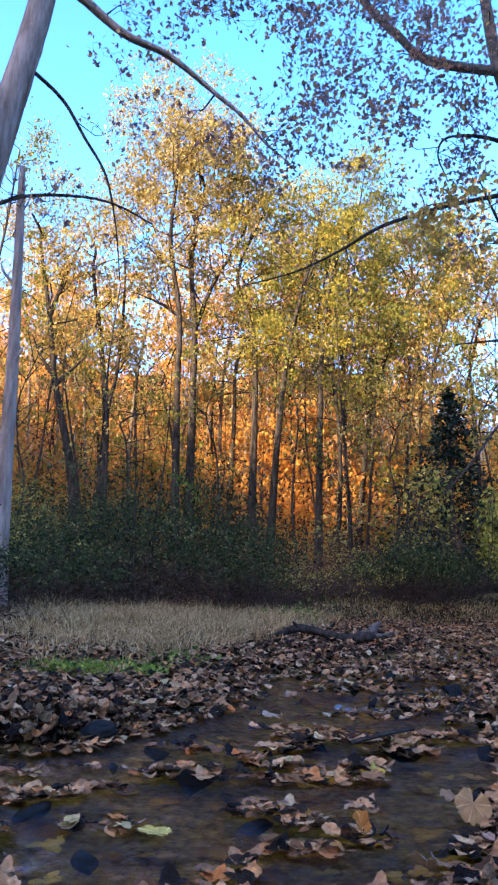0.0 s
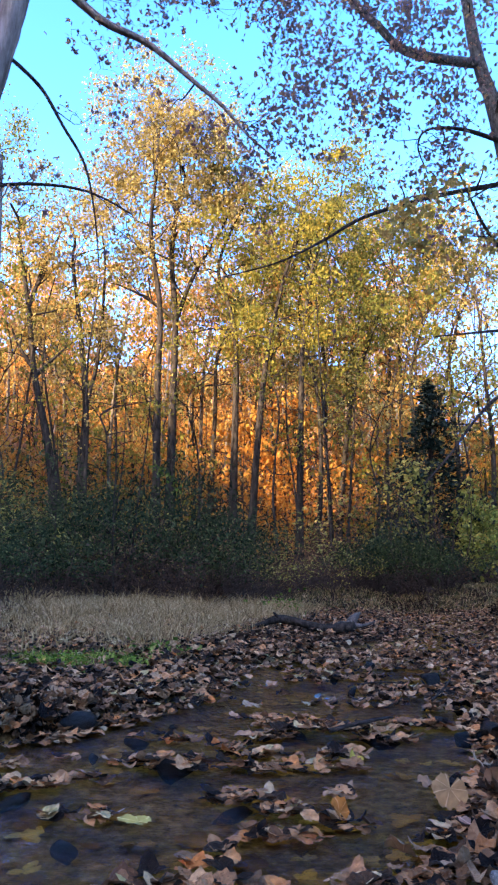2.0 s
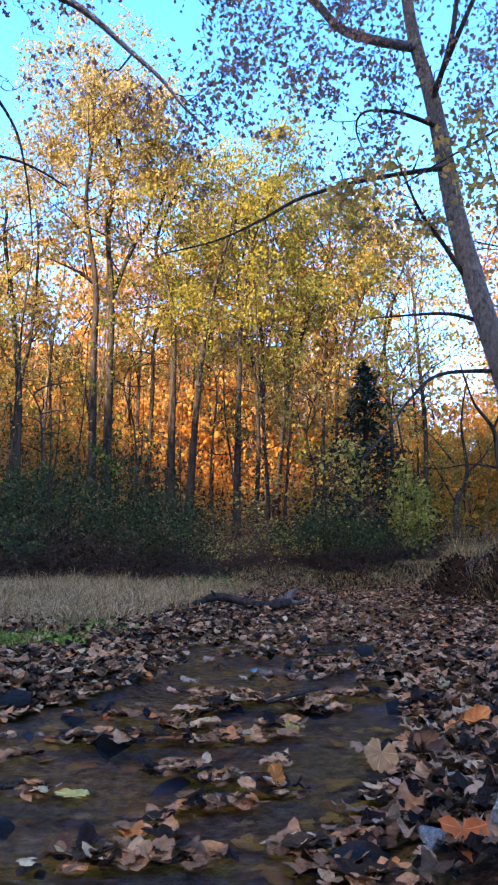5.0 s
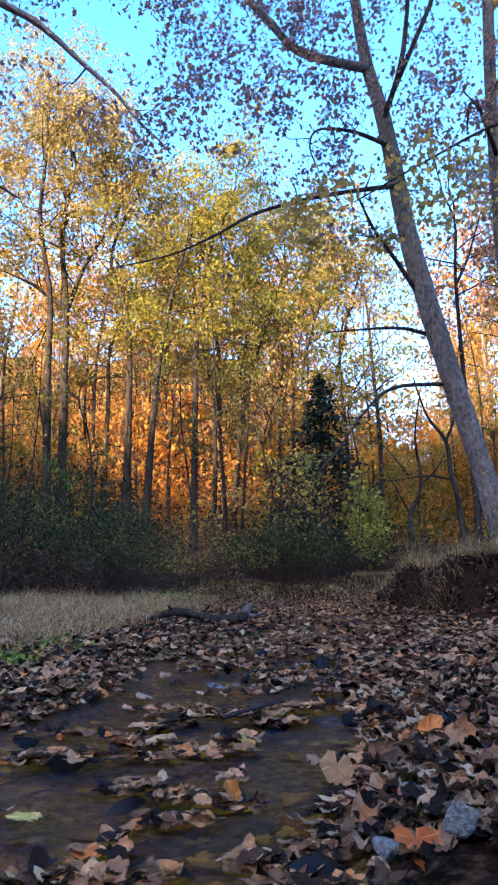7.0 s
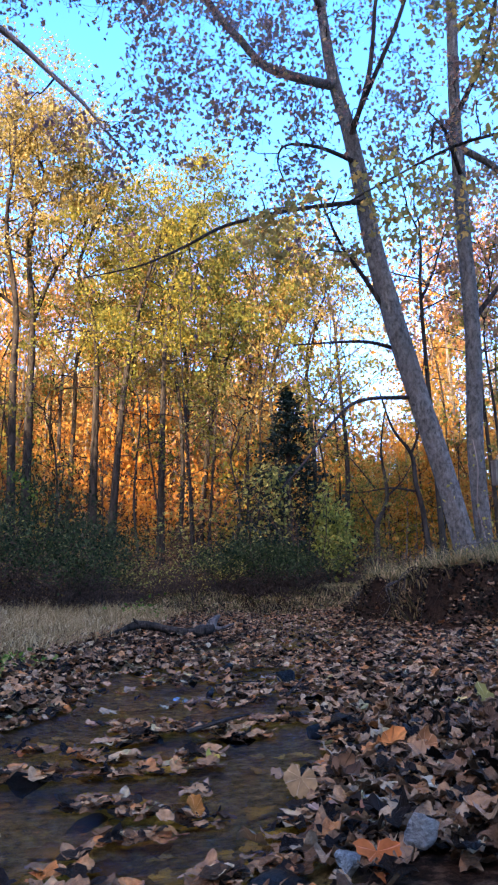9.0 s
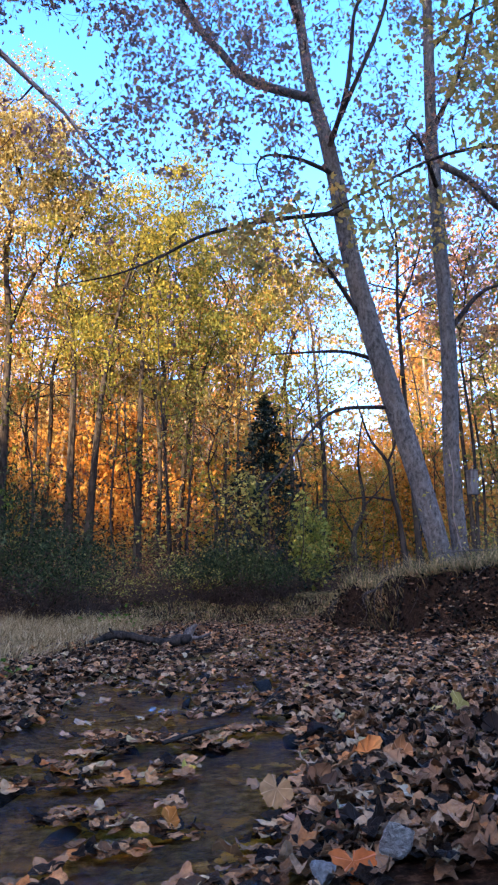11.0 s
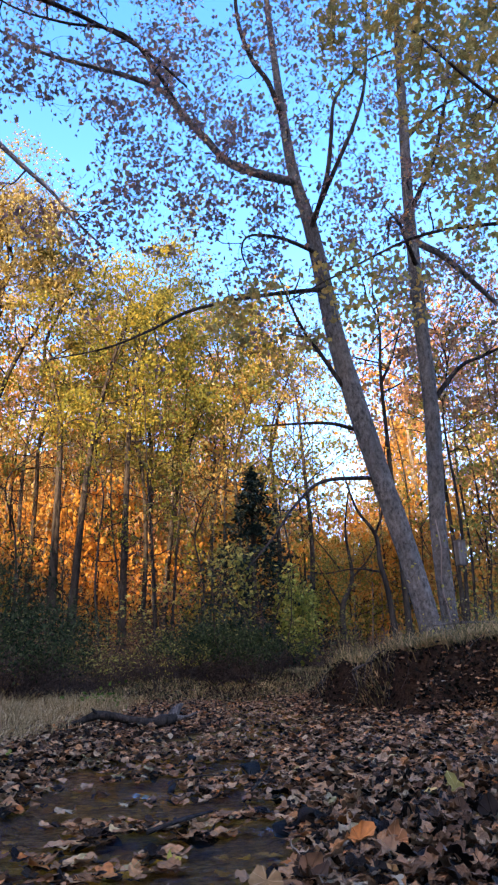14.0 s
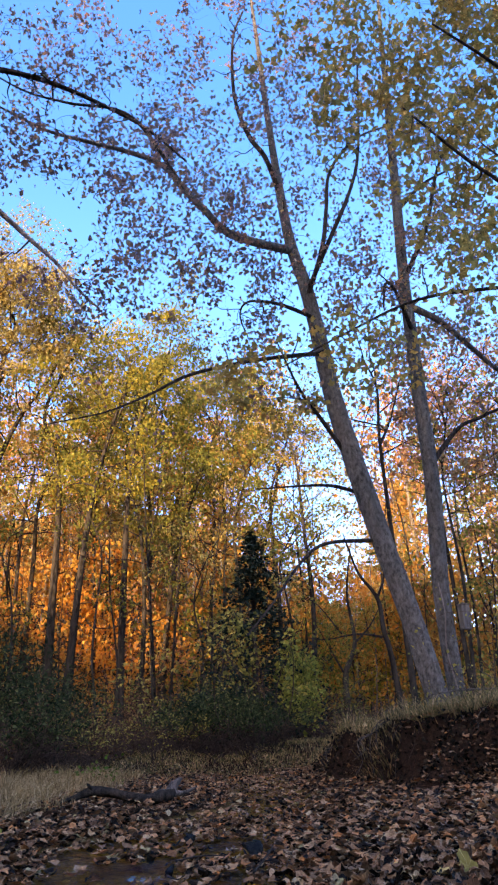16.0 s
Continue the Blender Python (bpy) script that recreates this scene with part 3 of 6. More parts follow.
forest_tree("leaning_tree", grey % "olive", [(0.86, 24.48, 3.45), (1.06, 24.48, 6.8), (1.37, 24.46, 9.27), (1.99, 24.42, 12.05)], 0.22, 14.3, 8, 2.6, mat_olive, 0.11, (), 12, 3, 3)
forest_tree("woodland_tree", grey % "olive-green", [(2.37, 23.88, 2.59), (2.37, 23.88, 6.3), (2.44, 23.88, 9.1), (2.78, 23.84, 11.6)], 0.20, 14.0, 8, 2.6, mat_olive, 0.11, (), 13, 3, 3)
forest_tree("woodland_tree", grey % "orange", [(4.05, 30.73, 4.03), (4.11, 30.73, 8.97)], 0.22, 15.6, 9, 2.8, mat_yellow, 0.11, (), 13, 3, 3)
forest_tree("leaning_tree", grey % "olive-yellow", [(4.62, 28.63, 5.4), (4.96, 28.57, 8.18), (5.76, 28.42, 10.8), (6.46, 28.27, 12.98)], 0.20, 14.6, 9, 2.8, mat_olive, 0.11, (), 12, 3, 3, masses=[(4.4, 28.3, 15.9, 1.3, 16), (5.6, 28.2, 15.3, 1.1, 12), (3.6, 28.4, 14.9, 1.2, 12)])
forest_tree("woodland_tree", grey % "olive", [(7.0, 29.17, 5.09), (7.06, 29.16, 8.64), (6.99, 29.17, 11.1)], 0.16, 15, 8, 2.8, mat_olive, 0.11, (), 11, 3, 3)
forest_tree("woodland_tree", grey % "orange", [(6.76, 31.28, 4.66), (6.92, 31.24, 7.65), (7.07, 31.2, 10.5)], 0.18, 14.5, 8, 2.8, mat_orange, 0.11, (), 10, 3, 2)
forest_tree("leaning_tree", grey % "yellow", [(7.76, 26.9, 6.29), (8.32, 26.73, 8.7), (8.79, 26.58, 11.16)], 0.15, 13.5, 8, 2.5, mat_olive, 0.11, (), 10, 3, 2)
forest_tree("woodland_tree", grey % "rust-orange", [(12.2, 20.0, 3.0), (12.0, 20.0, 7.0), (12.1, 20, 10)], 0.12, 12.0, 6.5, 2.8, mat_rust, 0.11, (), 14, 3, 1.6)
forest_tree("thin_forked_tree", "thin dark forked tree behind the sycamores", [(6.9, 13.3, 1.41), (6.81, 13.35, 4.42), (6.76, 13.37, 6.65)], 0.10, 9.5, 6.0, 2.0, mat_rust, 0.11,
            [[(6.76, 13.37, 6.5), (7.1, 13.4, 7.2), (7.5, 13.4, 8.4)]], 8, 3, 1)

for mat, word, x, y, h, low in ((mat_rust, "rust-orange", 14.5, 23.0, 12.0, 6.0), (mat_rust, "rust-red", 16.5, 25.0, 12.5, 6.0), (mat_olive, "olive", 18.0, 24.0, 12.0, 4.0), (mat_rust, "rust-orange", 10.8, 17.5, 9.8, 5.5), (mat_olive, "olive-yellow", 13.0, 18.0, 8.0, 2.5),
                                (mat_olive, "yellow-green", -9.5, 24.0, 15.0, 7.0), (mat_yellow, "yellow", -11.5, 27.0, 16.0, 7.0), (mat_yellow, "golden", 1.8, 30.0, 14.0, 7.0), (mat_olive, "olive-yellow", 3.3, 26.5, 12.8, 6.0), (mat_olive, "olive-yellow", 6.4, 24.6, 11.0, 5.0), (mat_olive, "olive-gold", 8.6, 23.4, 11.0, 4.5), (mat_yellow, "yellow", 9.6, 27.0, 9.5, 4.0), (mat_yellow, "yellow", 8.0, 25.2, 10.5, 5.0), (mat_rust, "rust-orange", 13.2, 15.2, 11.0, 5.0), (mat_rust, "orange", 15.0, 18.5, 11.2, 4.5), (mat_olive, "olive", 16.0, 16.0, 9.0, 2.0)):
    z0 = float(land(x, y))
    forest_tree("woodland_tree", grey % word, [(x, y, z0 + 1), (x + 0.1, y, z0 + 4), (x - 0.1, y, z0 + 7)], 0.09 if x > 9 else 0.15, z0 + h, z0 + low, 2.9, mat, 0.10 if mat is mat_rust else 0.11, (), 13, 3, 1.5 if x > 9 else 2)

for k, (mat, word, x, y, h) in enumerate(((mat_olive, "olive-yellow", -10.5, 30.0, 10.5), (mat_yellow, "yellow", -8.6, 31.5, 11.0), (mat_olive, "olive", -6.4, 30.0, 10.0), (mat_orange, "orange", -4.4, 32.0, 11.0), (mat_yellow, "golden", -3.2, 29.6, 10.0),
                                          (mat_orange, "orange", -1.6, 32.0, 11.5), (mat_olive, "olive-gold", 0.4, 31.0, 10.5), (mat_orange, "amber", 2.6, 33.0, 11.5), (mat_yellow, "yellow", 4.0, 33.5, 11.0), (mat_olive, "olive", 5.4, 31.0, 10.0), (mat_orange, "orange", 8.0, 33.0, 10.0))):
    z0 = float(land(x, y))
    forest_tree("woodland_tree", grey % word, [(x, y, z0 + 1), (x + 0.15, y, z0 + 4), (x - 0.1, y, z0 + 6)], 0.12, z0 + h, z0 + 6.2, 2.4, mat, 0.12, (), 9, 3, 0.8)
# -- slight understorey trees that hold their leaves in level sprays before the trunks --
for mat, word, x, y, h in ((mat_olive, "olive-green", -7.0, 22.0, 6.5), (mat_olive, "olive-yellow", -4.6, 23.0, 7.5), (mat_yellow, "yellow", -3.6, 21.8, 5.5), (mat_olive, "olive", -0.9, 22.8, 6.8), (mat_olive, "olive-green", 1.6, 22.6, 7.6),
                           (mat_olive, "olive", 3.2, 22.4, 7.0), (mat_yellow, "yellow-olive", 4.6, 22.6, 6.4), (mat_olive, "yellow-green", 7.6, 22.4, 6.6), (mat_olive, "olive", 12.6, 14.4, 5.0), (mat_olive, "olive-gold", 13.6, 19.0, 5.5), (mat_rust, "rust-brown", 15.6, 22.0, 6.5), (mat_olive, "olive-yellow", 17.0, 26.0, 7.0), (mat_orange, "orange", 14.4, 27.0, 7.0), (mat_rust, "rust-brown", 19.0, 28.0, 8.0), (mat_olive, "olive", 16.5, 18.5, 5.5)):
    z0 = float(land(x, y))
    forest_tree("understorey_tree", "thin understorey tree with loose %s leaves" % word, [(x, y, z0 + 0.8), (x + 0.2 * math.sin(7 * x), y, z0 + 2.5), (x - 0.15, y, z0 + 4)], 0.07, z0 + h, z0 + 3.0, 1.9, mat, 0.11, (), 8, 3, 0.40)

# -- deep wood: a few kinds, repeated --
kinds = []
for mat, h, word in ((mat_orange, 15.0, "orange"), (mat_orange, 17.0, "bright orange"), (mat_yellow, 16.0, "golden"), (mat_rust, 14.0, "rust-coloured"), (mat_olive, 15.0, "olive-yellow")):
    z0 = float(land(0, 60.0))
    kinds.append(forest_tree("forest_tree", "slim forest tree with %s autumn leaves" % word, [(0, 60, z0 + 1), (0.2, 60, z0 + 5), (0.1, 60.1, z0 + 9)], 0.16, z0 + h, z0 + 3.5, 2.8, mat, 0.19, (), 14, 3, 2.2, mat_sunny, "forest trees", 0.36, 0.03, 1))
far_kinds = []
for mat, h, word in ((mat_orange, 14.0, "orange"), (mat_yellow, 15.0, "golden"), (mat_olive, 14.0, "olive-yellow")):
    z0 = float(land(0, 60.0))
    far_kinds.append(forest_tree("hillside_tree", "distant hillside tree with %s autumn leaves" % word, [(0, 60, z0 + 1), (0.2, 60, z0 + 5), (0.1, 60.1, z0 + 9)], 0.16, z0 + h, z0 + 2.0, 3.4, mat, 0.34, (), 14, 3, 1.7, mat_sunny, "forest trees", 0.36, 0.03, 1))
for row in range(6):
    d = 34 + row * 6.5 + row * row * 1.3
    for a in np.arange(-37, 23, 2.6 + 0.05 * row):
        az = radians(a + rng.normal() * 0.9)
        dist = d + rng.normal() * 2
        low = -0.46 < az < -0.27
        if low and dist > 66:
            continue
        if rng.random() < 0.2:
            continue
        x, y = -math.sin(az) * dist, math.cos(az) * dist
        k = kinds[int(rng.choice(5, p=[0.36, 0.2, 0.18, 0.12, 0.14]))] if row < 3 else far_kinds[int(rng.choice(3, p=[0.48, 0.30, 0.22]))]
        if -0.56 < az < -0.32:
            k = (kinds[2], kinds[0], kinds[4])[int(a) % 3] if row < 3 else far_kinds[int(a) % 3]
        s = (0.8 + 0.35 * rng.random()) * (1.18 if row > 2 else 1.0) * (0.48 if low else 0.9 if az > 0.0 else 1.0)
        copy_thing(k, pose(x, y, float(land(x, y)) - 0.1, rng.normal() * 2, rng.normal() * 2, rng.random() * 360) @ Matrix.Diagonal((s, s, s, 1)))
for k in range(52):
    az, dist = radians(rng.uniform(-27, -14.5)), rng.uniform(30, 58)
    x, y = -math.sin(az) * dist, math.cos(az) * dist
    s = 0.34 + 0.16 * rng.random() + 0.003 * (dist - 30)
    copy_thing(kinds[int(rng.choice(5, p=[0.2, 0.0, 0.46, 0.0, 0.34]))], pose(x, y, float(land(x, y)) - 0.1, 0, 0, rng.random() * 360) @ Matrix.Diagonal((s * 1.25, s * 1.25, s, 1)))
for k, (x, y) in zip(far_kinds, ((-20, 72), (-2, 76), (14, 74))):
    k.location = (x, y, float(land(x, y)) - 0.1)
for k, (x, y) in zip(kinds, ((-9, 36), (3, 40), (-14, 44), (22, 40), (12, 52))):
    k.location = (x, y, float(land(x, y)) - 0.1)

# low orange growth on the hillside
under = []
for mat, word in ((mat_orange, "orange"), (mat_olive, "olive-yellow"), (mat_rust, "rust-coloured")):
    z0 = float(land(0, 50.0))
    under.append(forest_tree("young_tree", "young tree with %s leaves in the understorey" % word, [(0, 50, z0 + 0.5), (0.1, 50, z0 + 2), (0.0, 50.1, z0 + 3)], 0.05, z0 + 5.0, z0 + 0.6, 1.7, mat, 0.17, (), 12, 3, 1.3, None, "young trees", 0.3, 0.012, 1))
for k in range(150):
    az, dist = radians(rng.uniform(-37, 22)), 29 + 40 * rng.random() ** 1.5
    x, y = -math.sin(az) * dist, math.cos(az) * dist
    s = 0.7 + 0.6 * rng.random()
    copy_thing(under[k % 2 if -0.56 < az < -0.32 else int(rng.choice(3, p=[0.56, 0.28, 0.16]))], pose(x, y, float(land(x, y)) - 0.1, 0, 0, rng.random() * 360) @ Matrix.Diagonal((s, s, s, 1)))
for k, (x, y) in zip(under, ((-6, 38), (8, 36), (15, 42))):
    k.location = (x, y, float(land(x, y)) - 0.1)

# bare saplings between the trunks
pole = thing("sapling", (0, 0, 0), "thin bare grey sapling in the wood", "sapling", "saplings")
s = Soup()
tw, tp = [], []
stem = spline(np.array([(0, 0, 0, 0.05), (0.05, 0.05, 3, 0.04), (-0.1, 0, 6, 0.03), (0.1, 0.1, 9, 0.012)]), 12)
s.tube(stem, 6)
part("stem", s.mesh("stem", mat_bark), pole)
for k in range(6):
    grow(stem[3 + k][:3], (rng.normal(), rng.normal(), 0.8), 1.2, 0.012, 1, tw, tp, 0.15, 0, 3)
s = Soup()
for t in tw:
    s.tube(t, 3)
tagged(part("twig_mass", s.mesh("twig_mass", mat_twig), pole), kind="stuff")
for k in range(64):
    az, dist = radians(rng.uniform(-34, 26)), rng.uniform(22, 44)
    x, y = -math.sin(az) * dist, math.cos(az) * dist
    if -0.50 < az < -0.28 and rng.random() < 0.7 or x > 9 and y < 26:
        continue
    sc = 0.6 + 0.7 * rng.random()
    copy_thing(pole, pose(x, y, float(land(x, y)) - 0.1, rng.normal() * 4, rng.normal() * 4, rng.random() * 360) @ Matrix.Diagonal((sc, sc, sc, 1)))
for x, y, sc in ((-1.86, 12.5, 0.46), (-2.03, 12.9, 0.42), (-1.70, 13.0, 0.50), (-2.9, 12.7, 0.36), (0.35, 15.0, 0.40), (7.9, 14.5, 0.45), (9.2, 14.0, 0.5)):
    copy_thing(pole, pose(x, y, float(land(x, y)) - 0.05, 3 * math.sin(9 * x), 3 * math.cos(7 * y), 90 * x) @ Matrix.Diagonal((sc * 0.8, sc * 0.8, sc, 1)))
pole.location = (-4.2, 21, float(land(-4.2, 21)) - 0.1)


# -- big trees over the water --
def big_tree(name, label, trunk, limbs, leaf_mat, leaf_size, bark, twig_len, twigs_per, per, top_boughs=8, crown_low=7.0, kids=4, masses=()):
    tr = spline(trunk, 36)
    base = tuple(tr[0, :3])
    tree = thing(name, base, label, "tree")
    lim, twigs, tips = [], [], []
    for pts, r0, r1, bare, thick in limbs:
        l = spline(with_radius(pts, r0, r1), 6 * len(pts))
        lim.append(l)
        for k in range(int(twigs_per * thick)):
            i = int(len(l) * (bare + (0.99 - bare) * rng.random()))
            q = l[i]
            d = l[min(i + 1, len(l) - 1), :3] - l[i - 1, :3]
            d = d / np.linalg.norm(d)
            grow(q[:3], d * 0.7 + rng.normal(size=3) * 0.55 + np.array([0, 0, 0.05]), twig_len * (0.5 + 0.8 * rng.random()), min(q[3] * 0.45, 0.014), 1, twigs, tips, 0.02, 0.14, kids, 0.4)
    for k in range(top_boughs):
        z = crown_low + (tr[-1, 2] - crown_low) * (k + rng.random()) / max(top_boughs, 1)
        i = int(np.clip(np.searchsorted(tr[:, 2], z), 2, 35))
        a = k * 2.4 + rng.random()
        grow(tr[i, :3], (math.cos(a), math.sin(a), 0.7), 3.0, max(tr[i, 3] * 0.4, 0.03), 2, twigs, tips, 0.1, 0.05, kids)
    pos = leaves_at(tips, per, 0.10) if tips and per else None
    if masses:
        sprays = []
        reach_out([tr] + lim, masses, twigs, sprays)
        pts = np.vstack(sprays)
        q = np.repeat(pts, np.floor(3.1 * rng.random(len(pts)) ** 0.6 + rng.random(len(pts))).astype(int), 0)
        q = q + rng.normal(size=q.shape) * 0.11
        pos = q if pos is None else np.vstack([pos, q])
    finish_tree(tree, base, [tr], lim, twigs, pos, leaf_size, leaf_mat, bark, mat_twig, True)
    return tree


def ground_at(x, y):
    return float(land(x, y))


big_tree("sycamore_tree", "leaning sycamore with mottled grey-brown bark on the bank",
         [(6.08, 10.70, ground_at(6, 10.7) - 0.15, 0.20), (5.97, 10.74, 1.15, 0.185), (5.76, 10.85, 2.27, 0.182), (5.42, 11.02, 3.74, 0.185), (5.06, 11.19, 5.4, 0.185), (4.84, 11.29, 6.6, 0.17), (4.54, 11.41, 8.78, 0.14), (4.28, 11.51, 10.0, 0.115), (4.1, 11.56, 11.6, 0.09), (3.94, 11.61, 13.65, 0.07), (3.77, 11.67, 16.3, 0.045), (3.6, 11.7, 18.6, 0.02)],
         [([(4.33, 11.5, 9.85), (3.9, 11.3, 9.7), (3.34, 11.1, 9.6), (2.79, 11, 9.66), (2.35, 11, 10.12), (2.01, 11, 10.46), (1.57, 11, 11.0), (0.9, 11, 11.2), (0.04, 11, 11.29), (-0.69, 11, 11.39), (-1.54, 11, 11.75)], 0.095, 0.02, 0.3, 0.3),
          ([(5.4, 11.08, 3.72), (4.25, 10.66, 3.5), (3.66, 10.35, 3.05), (3.13, 10, 2.42), (2.63, 9.63, 1.91)], 0.038, 0.010, 0.4, 0.0),
          ([(5.15, 11.19, 4.6), (4.48, 11.11, 4.66), (3.24, 11.0, 4.48)], 0.04, 0.01, 0.4, 0.1),
          ([(5.05, 11.2, 5.2), (4.52, 11.1, 5.9), (4.0, 10.76, 6.3), (3.5, 10.4, 7.0)], 0.05, 0.012, 0.3, 0.5),
          ([(4.75, 11.31, 7.4), (4.13, 11.0, 7.12), (3.02, 10.76, 6.72), (1.99, 10.4, 6.17), (1.33, 10.1, 5.62), (0.65, 9.85, 5.13), (-0.14, 9.67, 4.79)], 0.05, 0.008, 0.15, 0.3),
          ([(4.5, 11.4, 8.6), (4.66, 10.8, 9.44), (4.82, 10.8, 10.43), (4.94, 10.8, 11.33), (5.35, 10.8, 12.1), (5.78, 10.8, 12.59), (6.35, 10.8, 12.97)], 0.055, 0.018, 0.4, 0.3),
          ([(4.48, 11.4, 8.7), (4.93, 10.8, 9.9), (5.31, 10.8, 10.82), (5.6, 10.8, 11.77), (5.74, 10.8, 12.9), (5.89, 10.8, 14.98)], 0.05, 0.018, 0.4, 0.3),
          ([(4.12, 11.55, 11.3), (3.75, 11.3, 11.98), (3.4, 11.3, 12.52), (3.11, 11.3, 13.57), (3.11, 11.3, 15.29), (3.37, 11.3, 16.3)], 0.06, 0.02, 0.3, 0.3),
          ([(4.62, 11.36, 8.2), (3.75, 10.9, 8.1), (3.05, 10.5, 7.79), (2.89, 10.5, 7.48), (3.03, 10.5, 7.04)], 0.045, 0.010, 0.4, 0.3),
          ([(2.0, 11, 10.5), (0.9, 10.9, 12.0), (-0.33, 11.1, 12.27), (-1.2, 11.2, 12.49), (-2.2, 11.2, 13.0)], 0.045, 0.012, 0.3, 0.3)],
         mat_canopy, 0.076, mat_sycamore, 0.9, 14, 1.2, 0, 8.5, 3,
         [(0.9, 10.3, 9.8, 0.7, 9), (1.7, 10.3, 9.9, 0.8, 11), (2.4, 10.4, 9.7, 0.8, 9), (3.2, 10.4, 9.7, 0.8, 9), (3.7, 10.5, 9.3, 0.7, 9), (1.7, 10.3, 8.8, 0.8, 6), (2.2, 10.4, 8.4, 0.7, 8), (1.5, 10.2, 8.2, 0.6, 5),
          (1.9, 10.3, 7.7, 0.45, 6), (2.8, 10.5, 8.6, 0.6, 10), (3.3, 10.5, 8.0, 0.6, 9), (3.5, 10.5, 7.4, 0.5, 6), (2.5, 10.3, 6.9, 0.4, 3), (2.9, 10.4, 6.6, 0.4, 3), (-1.1, 11, 13.6, 0.9, 12), (-0.3, 11, 13.1, 0.8, 12),
          (0.4, 11, 12.1, 0.8, 13), (1.2, 11, 13.3, 1.0, 14), (1.7, 11, 11.5, 0.8, 14), (2.1, 11, 10.7, 0.7, 11), (2.9, 11, 12.0, 0.9, 14), (3.8, 11, 12.9, 0.9, 15), (4.9, 11, 13.5, 0.9, 14), (4.2, 11, 11.1, 0.8, 13),
          (5.3, 11, 11.7, 0.8, 13), (5.6, 11, 10.3, 0.7, 12), (5.0, 11, 8.9, 0.6, 9), (5.4, 10.9, 7.6, 0.5, 6), (2.0, 11, 14.7, 1.0, 12), (3.4, 11, 15.2, 1.0, 14), (4.8, 11, 15.6, 1.1, 14), (0.2, 11, 14.8, 1.0, 9)])

big_tree("sycamore_tree", "tall upright sycamore with grey-brown bark on the bank",
         [(6.62, 11.12, ground_at(6.55, 11.1) - 0.15, 0.155), (6.54, 11.12, 1.3, 0.140), (6.49, 11.13, 2.82, 0.142), (6.57, 11.09, 4.85, 0.140), (6.54, 11.1, 7.0, 0.130), (6.53, 11.1, 9.33, 0.112), (6.6, 11.08, 11.5, 0.10), (6.62, 11.03, 13.2, 0.08), (6.7, 10.98, 16.3, 0.05), (6.8, 11, 18.5, 0.02)],
         [([(6.6, 11.1, 5.2), (7.19, 11, 5.91), (7.71, 11, 6.19), (8.14, 11, 6.41), (8.9, 10.9, 6.7)], 0.05, 0.015, 0.5, 0.5),
          ([(6.54, 11.1, 8.6), (7.17, 11, 8.24), (7.83, 11, 7.68), (8.3, 11, 7.29), (9.0, 10.9, 6.9)], 0.075, 0.03, 0.5, 0.5),
          ([(6.53, 11.1, 9.2), (6.9, 10.6, 10.2), (7.1, 10.2, 11.4), (7.6, 10.0, 12.6)], 0.055, 0.02, 0.3, 0.4),
          ([(6.6, 11.1, 11.0), (7.3, 11.0, 11.8), (8.2, 10.9, 12.4)], 0.05, 0.015, 0.3, 0.4),
          ([(6.5, 11.0, 8.0), (5.9, 10.4, 8.4), (5.5, 10.0, 8.2), (5.25, 9.7, 7.5)], 0.045, 0.015, 0.3, 0.4)],
         mat_canopy, 0.084, mat_sycamore, 0.9, 12, 1.2, 0, 9.0, 3,
         [(7.2, 10.8, 10.3, 0.9, 14), (8.1, 10.8, 9.6, 0.9, 13), (6.7, 11, 12.7, 0.9, 13), (7.6, 10.8, 8.2, 0.6, 8), (8.3, 11, 12, 1.0, 14), (7.4, 11, 14, 1.1, 15), (6.2, 10.8, 9.4, 0.6, 9), (5.4, 10.0, 7.9, 0.4, 6), (8.6, 10.9, 7.0, 0.6, 7), (6.4, 11, 15.6, 1.1, 13)])

